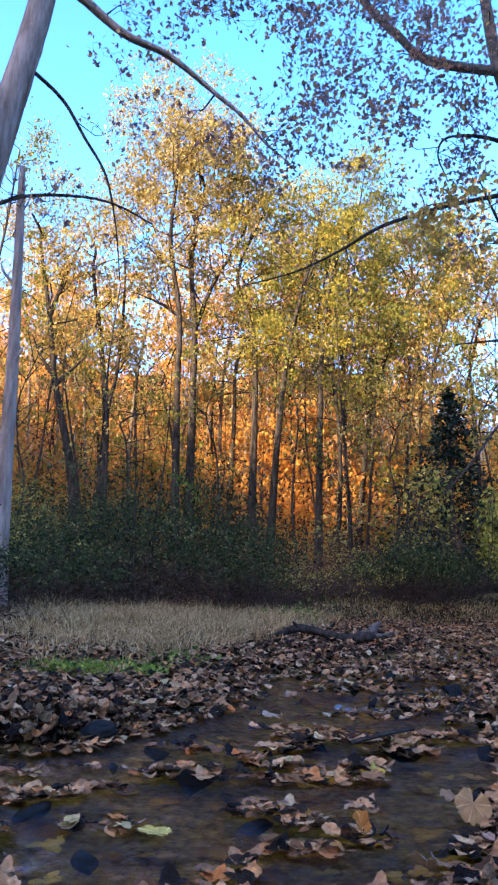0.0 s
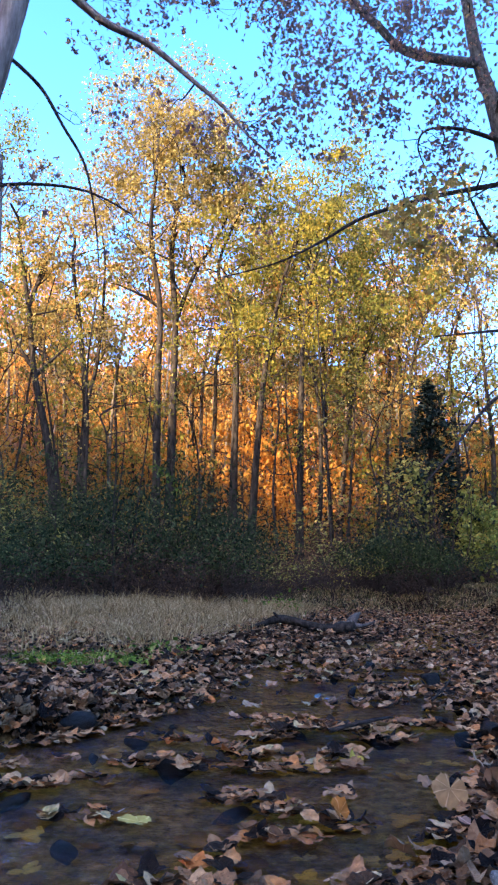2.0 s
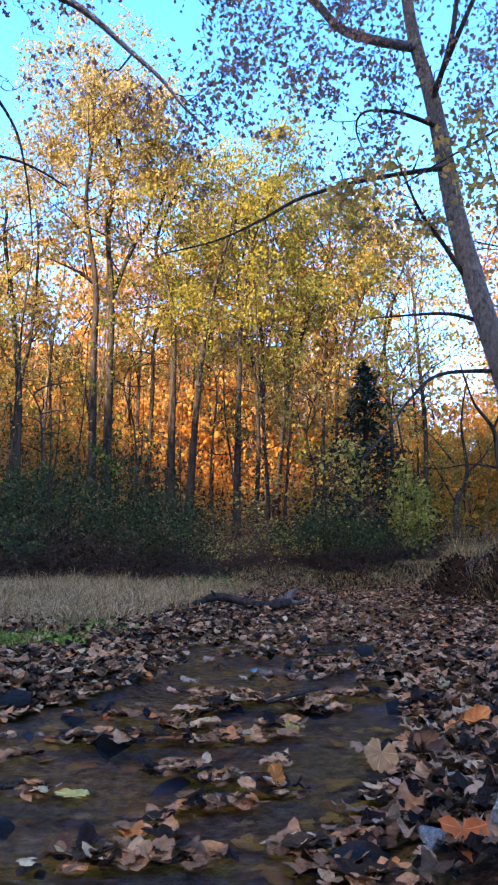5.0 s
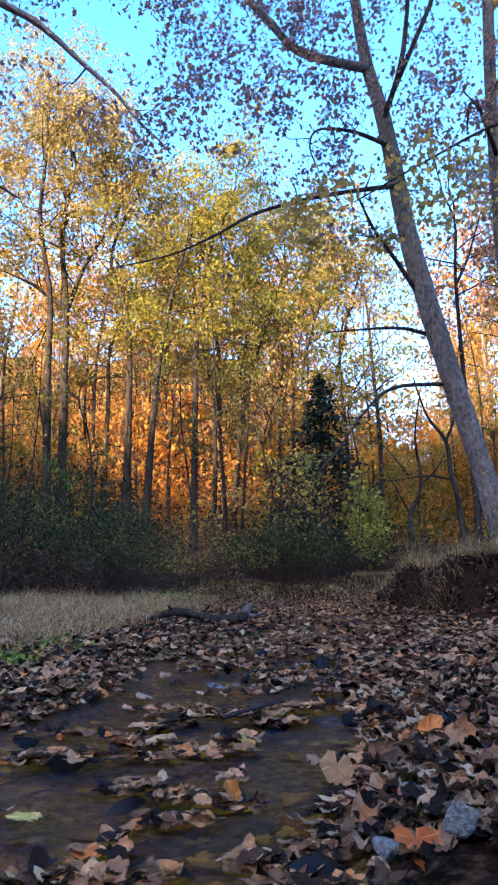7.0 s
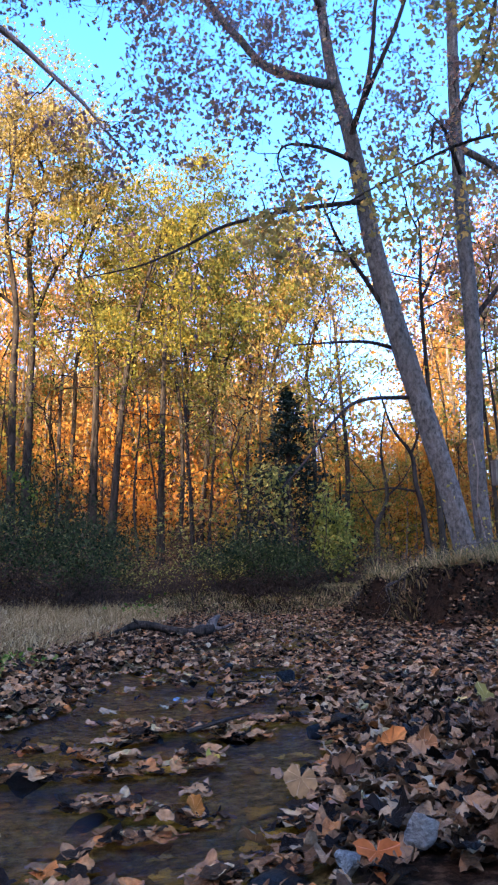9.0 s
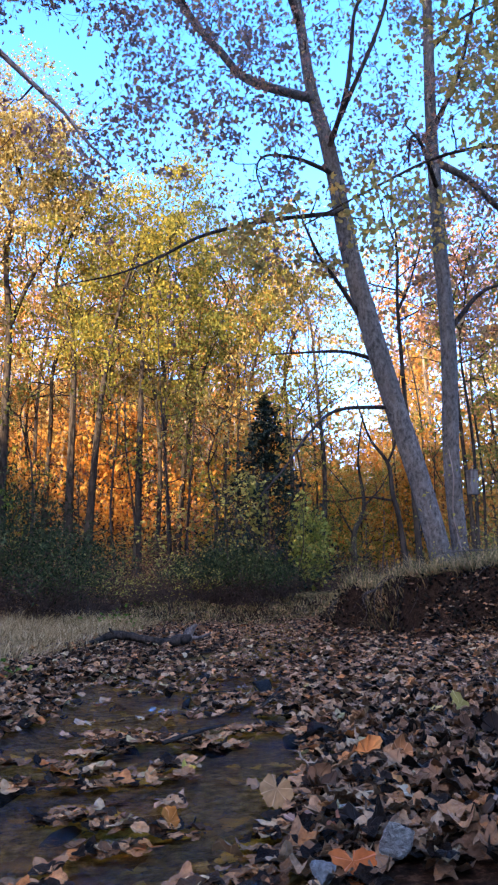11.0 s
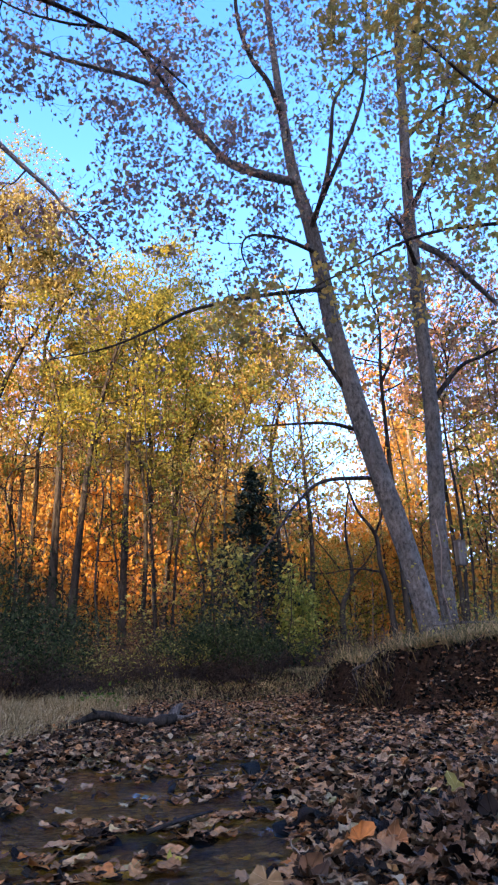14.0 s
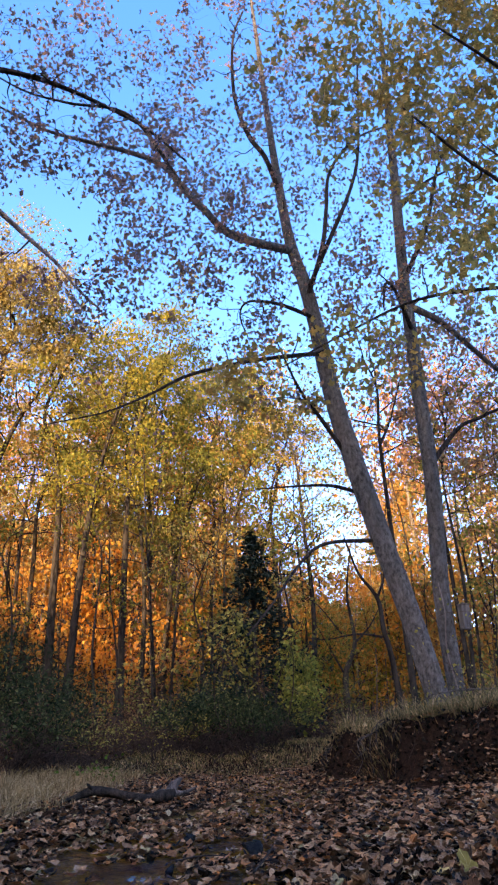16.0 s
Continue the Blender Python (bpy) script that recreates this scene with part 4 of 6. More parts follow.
big_tree("leaning_tree", "pale smooth-barked tree leaning over the creek",
         [(-4.3, 7.9, ground_at(-4.3, 7.9) - 0.2, 0.34), (-3.95, 8.1, 1.4, 0.25), (-3.7, 8.2, 2.7, 0.225), (-3.53, 8.28, 4.57, 0.21), (-3.3, 8.37, 6.22, 0.195), (-3.1, 8.45, 7.4, 0.18), (-2.97, 8.5, 8.32, 0.165), (-2.75, 8.55, 10.0, 0.13), (-2.5, 8.6, 12.5, 0.08), (-2.3, 8.6, 15, 0.03)],
         [([(-3.1, 8.47, 7.3), (-2.62, 8.6, 6.9), (-2.3, 8.7, 6.4), (-2.0, 8.77, 5.9), (-1.83, 8.8, 5.2), (-1.73, 8.83, 4.43)], 0.028, 0.006, 0.3, 0.35),
          ([(-3.5, 8.25, 4.6), (-3.17, 7.6, 4.65), (-2.86, 7.5, 4.76), (-2.53, 7.6, 4.92), (-1.99, 7.75, 5.0), (-1.61, 7.84, 4.95), (-1.21, 7.9, 4.76)], 0.032, 0.01, 0.3, 0.5),
          ([(-2.95, 8.5, 8.8), (-2.45, 8.66, 8.49), (-1.9, 8.8, 8.09), (-1.27, 8.9, 7.84), (-0.62, 8.98, 7.34), (-0.22, 9.0, 7.0), (0.11, 9.0, 6.6), (0.46, 9.0, 6.29)], 0.075, 0.012, 0.25, 0.4),
          ([(-2.85, 8.5, 9.6), (-1.8, 8.6, 10.0), (-0.6, 8.6, 10.0), (0.8, 8.6, 9.5), (1.6, 8.7, 9.0)], 0.06, 0.015, 0.3, 1.1)],
         mat_canopy, 0.070, mat_pale, 0.7, 8, 0.8, 0, 7.0, 3,
         [(-1.8, 9, 8.5, 0.4, 4), (-1.3, 9, 8.9, 0.6, 6), (-1.9, 9, 7.4, 0.35, 2), (-0.9, 9, 8.8, 0.6, 5), (-0.3, 9, 8.7, 0.6, 5), (-1.6, 9, 7.2, 0.35, 1), (-1.0, 9, 7.2, 0.35, 1), (-0.3, 9, 7.0, 0.3, 4), (0.2, 9, 6.8, 0.4, 6),
          (0.55, 9, 7.1, 0.45, 6), (0.5, 9, 7.8, 0.5, 5), (0.8, 9, 6.5, 0.35, 4), (-0.8, 9, 9.6, 0.7, 9), (0.6, 8.9, 9.2, 0.6, 8), (-1.6, 8.8, 9.8, 0.7, 8), (1.2, 8.9, 8.9, 0.5, 5)])

big_tree("crooked_tree", "thin dark crooked tree with bare arching branches",
         [(6.75, 13.4, ground_at(6.75, 13.4) - 0.1, 0.07), (6.66, 13.43, 1.27, 0.062), (6.58, 13.47, 2.09, 0.055), (6.49, 13.51, 2.59, 0.05), (6.43, 13.54, 3.21, 0.04), (6.12, 13.69, 3.76, 0.025), (5.9, 13.8, 4.6, 0.012)],
         [([(6.48, 13.52, 2.44), (6.02, 13.73, 2.52), (5.4, 13.98, 2.44), (5.06, 14.11, 2.51)], 0.025, 0.006, 0.3, 0.3),
          ([(5.74, 13.85, 2.53), (5.34, 14.01, 3.11), (4.92, 14.16, 3.5)], 0.016, 0.005, 0.3, 0.3),
          ([(6.43, 13.54, 3.21), (6.58, 13.47, 3.62), (6.63, 13.45, 4.2), (6.8, 13.4, 5.4)], 0.03, 0.008, 0.3, 0.5)],
         mat_olive, 0.06, mat_bark, 0.7, 16, 1, 0, 3.0)
big_tree("crooked_tree", "slim grey crooked tree at the far bank",
         [(7.62, 18.5, ground_at(7.6, 18.5) - 0.1, 0.09), (7.64, 18.47, 1.42, 0.085), (7.67, 18.46, 2.19, 0.075), (7.94, 18.35, 2.96, 0.055), (7.8, 18.3, 4.2, 0.03), (8.0, 18.3, 5.5, 0.01)],
         [([(7.67, 18.46, 2.1), (7.3, 18.4, 2.7), (6.9, 18.4, 3.4)], 0.03, 0.008, 0.3, 0.5), ([(7.9, 18.35, 2.9), (8.4, 18.3, 3.4), (8.9, 18.3, 4.2)], 0.03, 0.008, 0.3, 0.5)],
         mat_olive, 0.06, mat_bark, 0.8, 16, 2, 0, 3.0)

snag = thing("dead_tree", (-3.93, 11.86, ground_at(-3.93, 11.86) - 0.1), "pale dead tree trunk snapped off at the top", "tree")
s = Soup()
s.tube(spline(np.array([(-3.93, 11.86, ground_at(-3.93, 11.86) - 0.1, 0.17), (-3.97, 11.85, 1.39, 0.135), (-4.01, 11.84, 2.88, 0.12), (-4.05, 11.83, 4.65, 0.10), (-4.17, 11.78, 7.6, 0.062), (-4.175, 11.78, 7.72, 0.03), (-4.17, 11.78, 7.78, 0.004)]), 24), 12, 0.1)
part("trunk", s.mesh("trunk", mat_pale, tuple(snag.location)), snag)
for pts in ([(-4.10, 11.80, 5.6, 0.03), (-4.28, 11.72, 5.78, 0.024), (-4.36, 11.70, 5.96, 0.014)], [(-4.03, 11.80, 4.2, 0.028), (-3.88, 11.70, 4.36, 0.02), (-3.83, 11.66, 4.44, 0.012)], [(-4.15, 11.78, 6.9, 0.02), (-4.02, 11.74, 7.1, 0.015), (-3.95, 11.72, 7.3, 0.006)]):
    s = Soup()
    s.tube(spline(np.array(pts), 8), 6, 0.2)
    part("branch_stub", s.mesh("branch_stub", mat_pale, tuple(snag.location)), snag)

# broad yellow-green spray of near leaves hanging from above
spray = thing("maple_tree", (7.6, 5.6, ground_at(7.6, 5.6) - 0.1), "maple reaching over with yellow-green leaves on dark twigs", "tree")
tr = spline(np.array([(7.6, 5.6, ground_at(7.6, 5.6) - 0.1, 0.22), (7.4, 5.7, 3, 0.17), (7.1, 5.9, 6, 0.14), (6.7, 6.2, 9, 0.10), (6.4, 6.4, 12, 0.04)]), 20)
lim, tw, tp = [], [], []
for q in ([(7.1, 5.9, 6.2), (6.2, 6.4, 7.0), (5.2, 6.6, 7.8), (4.2, 6.6, 8.6)], [(6.9, 6.1, 7.6), (6.2, 6.1, 8.4), (5.4, 6.0, 9.0), (4.4, 5.9, 9.4)],
          [(7.2, 5.85, 5.6), (6.4, 6.0, 6.4), (5.8, 6.3, 7.4), (5.4, 6.6, 8.2)],
          [(7.3, 5.8, 4.8), (7.1, 7.0, 6.4), (6.2, 8.2, 7.0), (5.2, 8.6, 6.9), (4.2, 8.9, 6.4), (3.2, 9.1, 5.8)]):
    l = spline(with_radius(q, 0.05, 0.012), 20)
    lim.append(l)
reach_out(lim, [(3.2, 7, 10.2, 0.7, 9), (4.0, 7, 10.2, 0.7, 12), (4.9, 7, 10.7, 0.8, 15), (6, 7, 11, 0.9, 18), (6, 7, 9.8, 0.8, 18), (5.2, 7, 8.7, 0.5, 8), (5.65, 7, 8.1, 0.5, 9), (3.7, 7, 9.2, 0.5, 6), (4.6, 7, 9.4, 0.6, 10), (5.6, 7, 12.4, 1.0, 14), (4.2, 7, 12.0, 1.0, 12), (5.3, 7, 7.4, 0.8, 10), (5.6, 7, 9.0, 0.9, 13), (4.7, 7, 8.5, 0.9, 9), (6.1, 7, 10.4, 1.0, 12), (4.5, 7, 10.5, 1.0, 8), (5.2, 7, 6.6, 0.7, 6)], tw, tp)
reach_out(lim[3:], [(4.2, 8.9, 6.0, 0.8, 6), (3.4, 9.2, 5.8, 0.8, 6), (2.6, 9.4, 5.5, 0.6, 4), (5.0, 8.8, 6.2, 0.8, 6), (3.0, 9.2, 5.0, 0.5, 3)], tw, tp, spray=0.45)
pts = np.vstack(tp)
pts = np.repeat(pts, np.floor(2.6 * rng.random(len(pts)) ** 0.6 + rng.random(len(pts))).astype(int), 0)
finish_tree(spray, tuple(tr[0, :3]), [tr], lim, tw, pts + rng.normal(size=pts.shape) * 0.11, 0.105, mat_near_yellow, mat_bark, mat_twig, True)


# -- holly-like evergreen, shrubs and bushes --
holly = thing("evergreen_tree", (5.70, 20.2, ground_at(5.70, 20.2)), "dark blue-green conical evergreen at the edge of the wood", "tree")
s = Soup()
s.tube(np.array([(0, 0, -0.1, 0.10), (0, 0, 3, 0.07), (0, 0, 5.8, 0.015)]), 8)
part("trunk", s.mesh("trunk", mat_bark), holly)
for k in range(96):
    z = 0.25 + 5.35 * (k / 96) ** 1.05
    a = k * 2.4 + 0.5 * rng.random()
    long = (2.3 * max(1 - z / 5.75, 0) ** 0.95 + 0.08) * rng.uniform(0.5, 1.15)
    tw, tp = [], []
    grow((0, 0, z), (math.cos(a), math.sin(a), 0.2 + 1.6 * (z / 5.6) ** 4), long, 0.018, 1, tw, tp, 0.0, 0.16, 5, 0.12)
    s = Soup()
    for t in tw:
        s.tube(t, 3)
    bough = part("bough", s.mesh("bough", mat_twig), holly)
    pts = np.repeat(np.vstack(tp), 2 if z > 4.4 else 4 if z > 3 else 5, 0)
    tagged(part("needles", foliage("needles", pts + rng.normal(size=pts.shape) * np.array([0.06, 0.06, 0.035]), 0.105, mat_needles, tilt=0.9), bough), kind="stuff")

# leafy vine hanging down the evergreen's outer boughs
def hanging_strands(at, label, count, wide, top_z, low_z, each, size, mat):
    vine = thing("hanging_vine", at, label, "vine", "hanging vines")
    for k in range(count):
        x, y, top, low = rng.uniform(-wide, wide), rng.uniform(-0.35, 0.35), rng.uniform(*top_z), rng.uniform(*low_z)
        line = spline(np.array([(0.6 * x, y + 0.2, top, 0.006), (x, y, 0.6 * top + 0.4 * low, 0.006), (x + 0.08 * rng.normal(), y, low, 0.003)]), 16)
        s = Soup()
        s.tube(line, 4)
        strand = part("strand", s.mesh("strand", mat_twig), vine)
        q = np.repeat(line[:, :3], each, 0)
        tagged(part("foliage", foliage("foliage", q + rng.normal(size=q.shape) * np.array([0.14, 0.14, 0.07]), size, mat, tilt=1.1), strand), kind="stuff")


hanging_strands((6.50, 18.6, 3.1), "yellow-green vine hanging in strands from the evergreen", 17, 0.62, (-0.8, 0.3), (-2.3, -1.5), 6, 0.12, mat_vine)
hanging_strands((4.75, 18.6, 3.0), "loose yellow-leaved vine hanging before the evergreen", 6, 0.60, (-0.2, 0.9), (-1.9, -0.6), 3, 0.13, mat_bush_yellow)


def bush(name, label, height, width, leaf_mat, leaf_size, stems=14, per=2, clump=0.30, lobed=False, group="bushes", slim=1.0, bare=0.20):
    """A shrub of arching stems, its leaves in clumps about the stem ends with hollows between them."""
    ob = thing(name, (0, 0, 0), label, "bush", group)
    tw, tp = [], []
    for k in range(stems):
        a = rng.random() * 2 * math.pi
        r = width * 0.25 * rng.random()
        out = 0.35 + 0.7 * rng.random()
        grow((r * math.cos(a), r * math.sin(a), -0.05), (out * math.cos(a) * width / height, out * math.sin(a) * width / height, 1.0), height * (0.6 + 0.5 * rng.random()), 0.02, 2, tw, tp, 0.02, 0.22, 3, 0.26, 0.003)
    s = Soup()
    for t in tw:
        if t[0, 3] > 0.008 or rng.random() < 0.3:
            s.tube(t, 3)
    tagged(part("stem_mass", s.mesh("stem_mass", mat_stem), ob), kind="stuff")
    ends = np.vstack(tp)
    ends = ends[ends[:, 2] > height * (bare + 0.3 * rng.random(len(ends)))]
    pos = clumps([ends], per * len(ends), 12, clump)
    pos = pos[pos[:, 2] > 0.05]
    tagged(part("foliage", foliage("foliage", pos, leaf_size, leaf_mat, lobed, tilt=0.95, slim=slim), ob), kind="stuff")
    return ob


green_a = bush("bush", "tangled dark green bush on the far bank", 2.1, 2.6, mat_bush, 0.105, 30, 6.5, 0.26, slim=0.55, bare=0.40)
green_b = bush("bush", "spreading dark green bush with arching stems", 1.5, 2.4, mat_bush, 0.098, 32, 6.5, 0.24, slim=0.55, bare=0.40)
brown_a = bush("shrub", "brownish thinning shrub below the wood", 1.6, 2.0, mat_bush_brown, 0.075, 22, 1.6, bare=0.32)
brown_b = bush("shrub", "grey-brown twiggy shrub below the wood", 1.3, 1.9, mat_bush_brown, 0.065, 28, 1.2, bare=0.32)
yellow_a = bush("shrub", "small shrub with yellow autumn leaves", 1.8, 1.6, mat_bush_yellow, 0.09, 10, 1.0)
yellow_b = bush("tall_shrub", "tall thin shrub with loose yellow-green leaves", 3.8, 1.7, mat_bush_yellow, 0.12, 6, 0.45, 0.45, True)
olive_a = bush("shrub", "tall olive-green shrub behind the dark bushes", 2.6, 2.4, mat_bush_olive, 0.085, 16, 1.6, 0.34)


def plant(kind, spots):
    for n, (x, y, sc, *tall) in enumerate(spots):
        m = pose(x, y, ground_at(x, y), 0, 0, (x * 97 + y * 53) % 360) @ Matrix.Diagonal((sc, sc, sc * (tall[0] if tall else 0.9 + 0.2 * ((x * 7 + y * 3) % 1)), 1))
        if n == 0:
            kind.matrix_basis = m
        else:
            copy_thing(kind, m @ Matrix.Diagonal((1 / kind.scale[0], 1 / kind.scale[1], 1 / kind.scale[2], 1)))


plant(green_a, [(-5.6, 13.2, 0.8), (-4.4, 15.4, 0.8), (-2.6, 15.6, 0.7), (-1.45, 13.7, 0.82, 1.4), (-0.45, 13.9, 0.78, 1.05), (-7.4, 15.6, 1.2), (-0.6, 17.2, 0.75), (-5.0, 18.2, 0.8)])
plant(green_b, [(-4.9, 11.8, 0.9), (-3.5, 13.3, 0.9), (-2.4, 12.6, 0.7), (-0.5, 13.4, 0.8), (-6.2, 11.0, 1.1), (0.2, 14.6, 0.5), (-4.2, 10.4, 0.7), (-3.3, 9.6, 0.6), (-3.7, 8.6, 0.6), (-3.0, 11.4, 0.75), (3.7, 17.0, 0.75, 1.1), (4.3, 17.6, 0.85, 1.1), (4.9, 16.6, 0.65, 1.1), (3.0, 16.3, 0.70, 1.1), (3.7, 16.2, 0.8, 1.1), (4.4, 16.2, 0.7, 1.1), (-8, 21, 1.0)])
plant(brown_a, [(-2.2, 12.9, 0.85), (-3.9, 12.4, 0.8), (-5.2, 13.8, 1.0), (1.0, 17.0, 0.65), (2.2, 18.6, 0.6), (3.2, 19.4, 0.8), (0.2, 18.4, 0.75), (6.9, 19.4, 0.75), (1.4, 20.5, 0.8), (-1.5, 19.5, 0.8), (7.8, 18.0, 0.6), (-3.6, 19.0, 0.8), (2.6, 22.5, 1.0), (-0.6, 22.8, 1.0), (0.9, 23.5, 1.0), (-2.8, 23.4, 1.0), (4.4, 24.5, 1.1), (-5.0, 23.0, 1.0), (6.4, 22.6, 1.0), (1.9, 26.0, 1.2), (-1.4, 27.0, 1.2), (5.8, 27.0, 1.2)])
plant(brown_b, [(-1.6, 13.0, 0.8), (-0.7, 13.3, 0.75), (1.9, 16.4, 0.65), (5.0, 17.3, 0.6), (2.7, 17.2, 0.75), (6.6, 17.0, 0.55), (5.6, 18.8, 0.6), (7.4, 16.0, 0.6), (8.4, 17.5, 0.7), (9.4, 19.0, 0.8), (3.0, 21.5, 0.8), (5.0, 22.5, 0.8), (2.4, 16.0, 0.6), (0.7, 15.6, 0.5), (1.3, 16.0, 0.6), (3.2, 16.3, 0.55)])
plant(yellow_a, [(-4.0, 13.6, 0.8), (2.3, 16.0, 0.6), (1.6, 17.4, 0.5), (2.9, 15.8, 0.4), (3.4, 20.5, 0.7), (0.6, 21.0, 0.7), (1.2, 16.4, 0.55), (-3.0, 21.0, 0.9), (-6.0, 21.5, 0.9), (4.0, 19.6, 0.7), (-6.3, 14.6, 1.2), (-7.3, 17.5, 1.6), (-2.0, 25.0, 1.2), (3.0, 25.0, 1.2), (-7.5, 23.5, 1.5), (7.6, 24.0, 1.3)])
plant(olive_a, [(-4.3, 13.2, 0.75, 1.1), (-2.9, 13.9, 0.7, 1.05), (-6.0, 12.6, 0.8), (-6.6, 16.4, 0.95), (-5.0, 16.9, 0.9), (-3.3, 17.2, 0.9), (-1.9, 17.0, 0.8), (-7.6, 14.2, 0.9), (0.6, 18.0, 0.7), (-5.9, 14.4, 0.8), (7.3, 17.6, 0.55), (9.0, 17.0, 0.6), (10.5, 15.5, 0.7)])
plant(yellow_b, [(4.0, 16.7, 0.75), (4.8, 16.9, 0.9), (2.2, 15.2, 0.36), (5.2, 18.3, 0.95), (4.2, 20.2, 0.9), (3.3, 21.0, 0.8)])

# fresh green vine over the mound on the far bank
vine_at = (-1.55, 13.2, 3.0)
tip = np.array((-1.35, 13.35, 2.62)) - np.array(vine_at)
end = np.array((-0.93, 13.4, 2.2)) - np.array(vine_at)
creeper = thing("leafy_vine", vine_at, "bright green vine trailing over the bush", "vine")
s = Soup()
stem = spline(np.array([(*tip, 0.004), (*(0.5 * (tip + end) + np.array([0, -0.04, 0.02])), 0.006), (*end, 0.007), (*(end + np.array([0.1, 0.1, -0.5])), 0.008)]), 16)
s.tube(stem, 5)
part("stem", s.mesh("stem", mat_twig), creeper)
q = np.repeat(stem[:12, :3], 6, 0) + rng.normal(size=(72, 3)) * 0.05
tagged(part("foliage", foliage("foliage", q, 0.085, mat_green), creeper), kind="stuff")


# ---- the creek side ----
def blades(name, xy, height, mat, width=0.007, lean=0.5, tuft=14, wide=0.06):
    """Grass in tufts: each root carries a fan of bent blades."""
    centre = np.repeat(xy, tuft, 0)
    tall = np.repeat(0.45 + 0.8 * rng.random(len(xy)) + 0.9 * (rng.random(len(xy)) < 0.07), tuft)
    n = len(centre)
    off = rng.normal(size=(n, 2)) * wide
    p = centre + off
    z = land(p[:, 0], p[:, 1])
    a = np.arctan2(off[:, 1], off[:, 0]) + rng.normal(size=n) * 0.7
    clump = 0.5 + 0.5 * ripple(p[:, 0] * 1.3 + 3, p[:, 1] * 1.1)
    h = height * tall * (0.55 + 0.5 * rng.random(n) + 0.35 * clump)
    l = lean * (0.1 + rng.random(n)) * h
    dx, dy = np.cos(a), np.sin(a)
    base = np.column_stack([p, z - 0.01])
    side = np.column_stack([-dy, dx, 0 * dx]) * width
    mid = base + np.column_stack([dx * l * 0.3, dy * l * 0.3, h * 0.6])
    tip = base + np.column_stack([dx * l, dy * l, h * (0.97 - 0.25 * rng.random(n))])
    v = np.stack([base - side, base + side, mid + side * 0.8, mid - side * 0.8, tip], 1).reshape(-1, 3)
    k = (np.arange(n) * 5)[:, None]
    return fast_mesh(name, v, [np.array([[0, 1, 2, 3]]) + k, np.array([[3, 2, 4]]) + k], mat)


def inside(n, x0, x1, y0, y1, test):
    p = np.column_stack([rng.uniform(x0, x1, n), rng.uniform(y0, y1, n)])
    return p[test(p[:, 0], p[:, 1])]


FRONT = np.array([(-9.0, 4.6), (-1.5, 4.9), (-1.03, 5.0), (-0.59, 5.1), (-0.4, 5.7), (0.0, 7.2), (0.9, 10.6), (1.5, 12.0), (2.3, 14.2)])
in_grass = lambda x, y: (y > np.interp(x, FRONT[:, 0], FRONT[:, 1]) + 0.55 + 0.3 * np.sin(5 * x) + 0.5 * rng.normal(size=len(x))) & (x < 2.3) & (x > -0.255 * y - 0.15 + 0.25 * rng.normal(size=len(x)))
xy = inside(5600, -4.5, 2.3, 4.4, 13.5, in_grass)
grass = new("dry_grass", blades("dry_grass", xy, 0.125, mat_straw, 0.0040, 2.2, 17, 0.07))
tagged(grass, "tall dry straw-coloured grass on the gravel bar", "grass", kind="stuff")
xy = inside(900, -5, 1.6, 8.5, 12.5, in_grass)
grass = new("dry_grass", blades("dry_grass", xy, 0.18, mat_straw, 0.0038, 1.6, 12, 0.06))
tagged(grass, "taller tufts of dry grass before the dark bushes", "grass", kind="stuff")
xy = inside(3000, -3, 7.5, 13.9, 18.0, lambda x, y: (y > 14.3 + 0.12 * (x - 3) + 0.3 * rng.random(len(x))) & (x > 1.2 - 0.2 * rng.random(len(x))))
grass = new("bank_grass", blades("bank_grass", xy, 0.08, mat_bank_grass, 0.006, 2.2, 12, 0.11))
tagged(grass, "low olive grass along the far bank", "grass", kind="stuff")
edge = lambda y: np.interp(y, BANK_EDGE[:, 0], BANK_EDGE[:, 1])
xy = inside(3800, 3.7, 11, 5.6, 15, lambda x, y: (x > edge(y) - 0.06) & (x < edge(y) + 0.4 + 3.0 * rng.random(len(x)) ** 2))
grass = new("bank_grass", blades("bank_grass", xy, 0.19, mat_bank_grass, 0.0034, 2.2, 18))
tagged(grass, "shaggy dry grass hanging over the cut bank", "grass", kind="stuff")

xy = inside(2900, 3.7, 9, 6.2, 14, lambda x, y: (x > edge(y) - 0.10) & (x < edge(y) + 0.10))
hang = new("hanging_grass", blades("hanging_grass", xy, 0.18, mat_bank_grass, 0.0032, 3.0))
tagged(hang, "matted dry grass drooping over the bank edge", "grass", kind="stuff")
patch = lambda x, y: ((x + 0.92) / 0.52) ** 2 + ((y - 4.75) / 0.42) ** 2 < 0.1 + 0.9 * rng.random(len(x)) ** 2
xy = inside(3600, -1.7, -0.3, 4.1, 5.4, patch)
pos = np.column_stack([xy, land(xy[:, 0], xy[:, 1]) + 0.015 + 0.06 * rng.random(len(xy)) ** 2])
herbs = new("herb_patch", foliage("herb_patch", pos, 0.030, mat_green, tilt=0.9))
tagged(herbs, "patch of fresh green herbs at the grass edge", "plants", kind="stuff")
grass = new("green_grass", blades("green_grass", inside(1500, -1.7, -0.3, 4.1, 5.4, patch), 0.07, mat_green, 0.003, 2.0, 9, 0.03))
tagged(grass, "short fresh green grass among the herbs", "grass", kind="stuff")
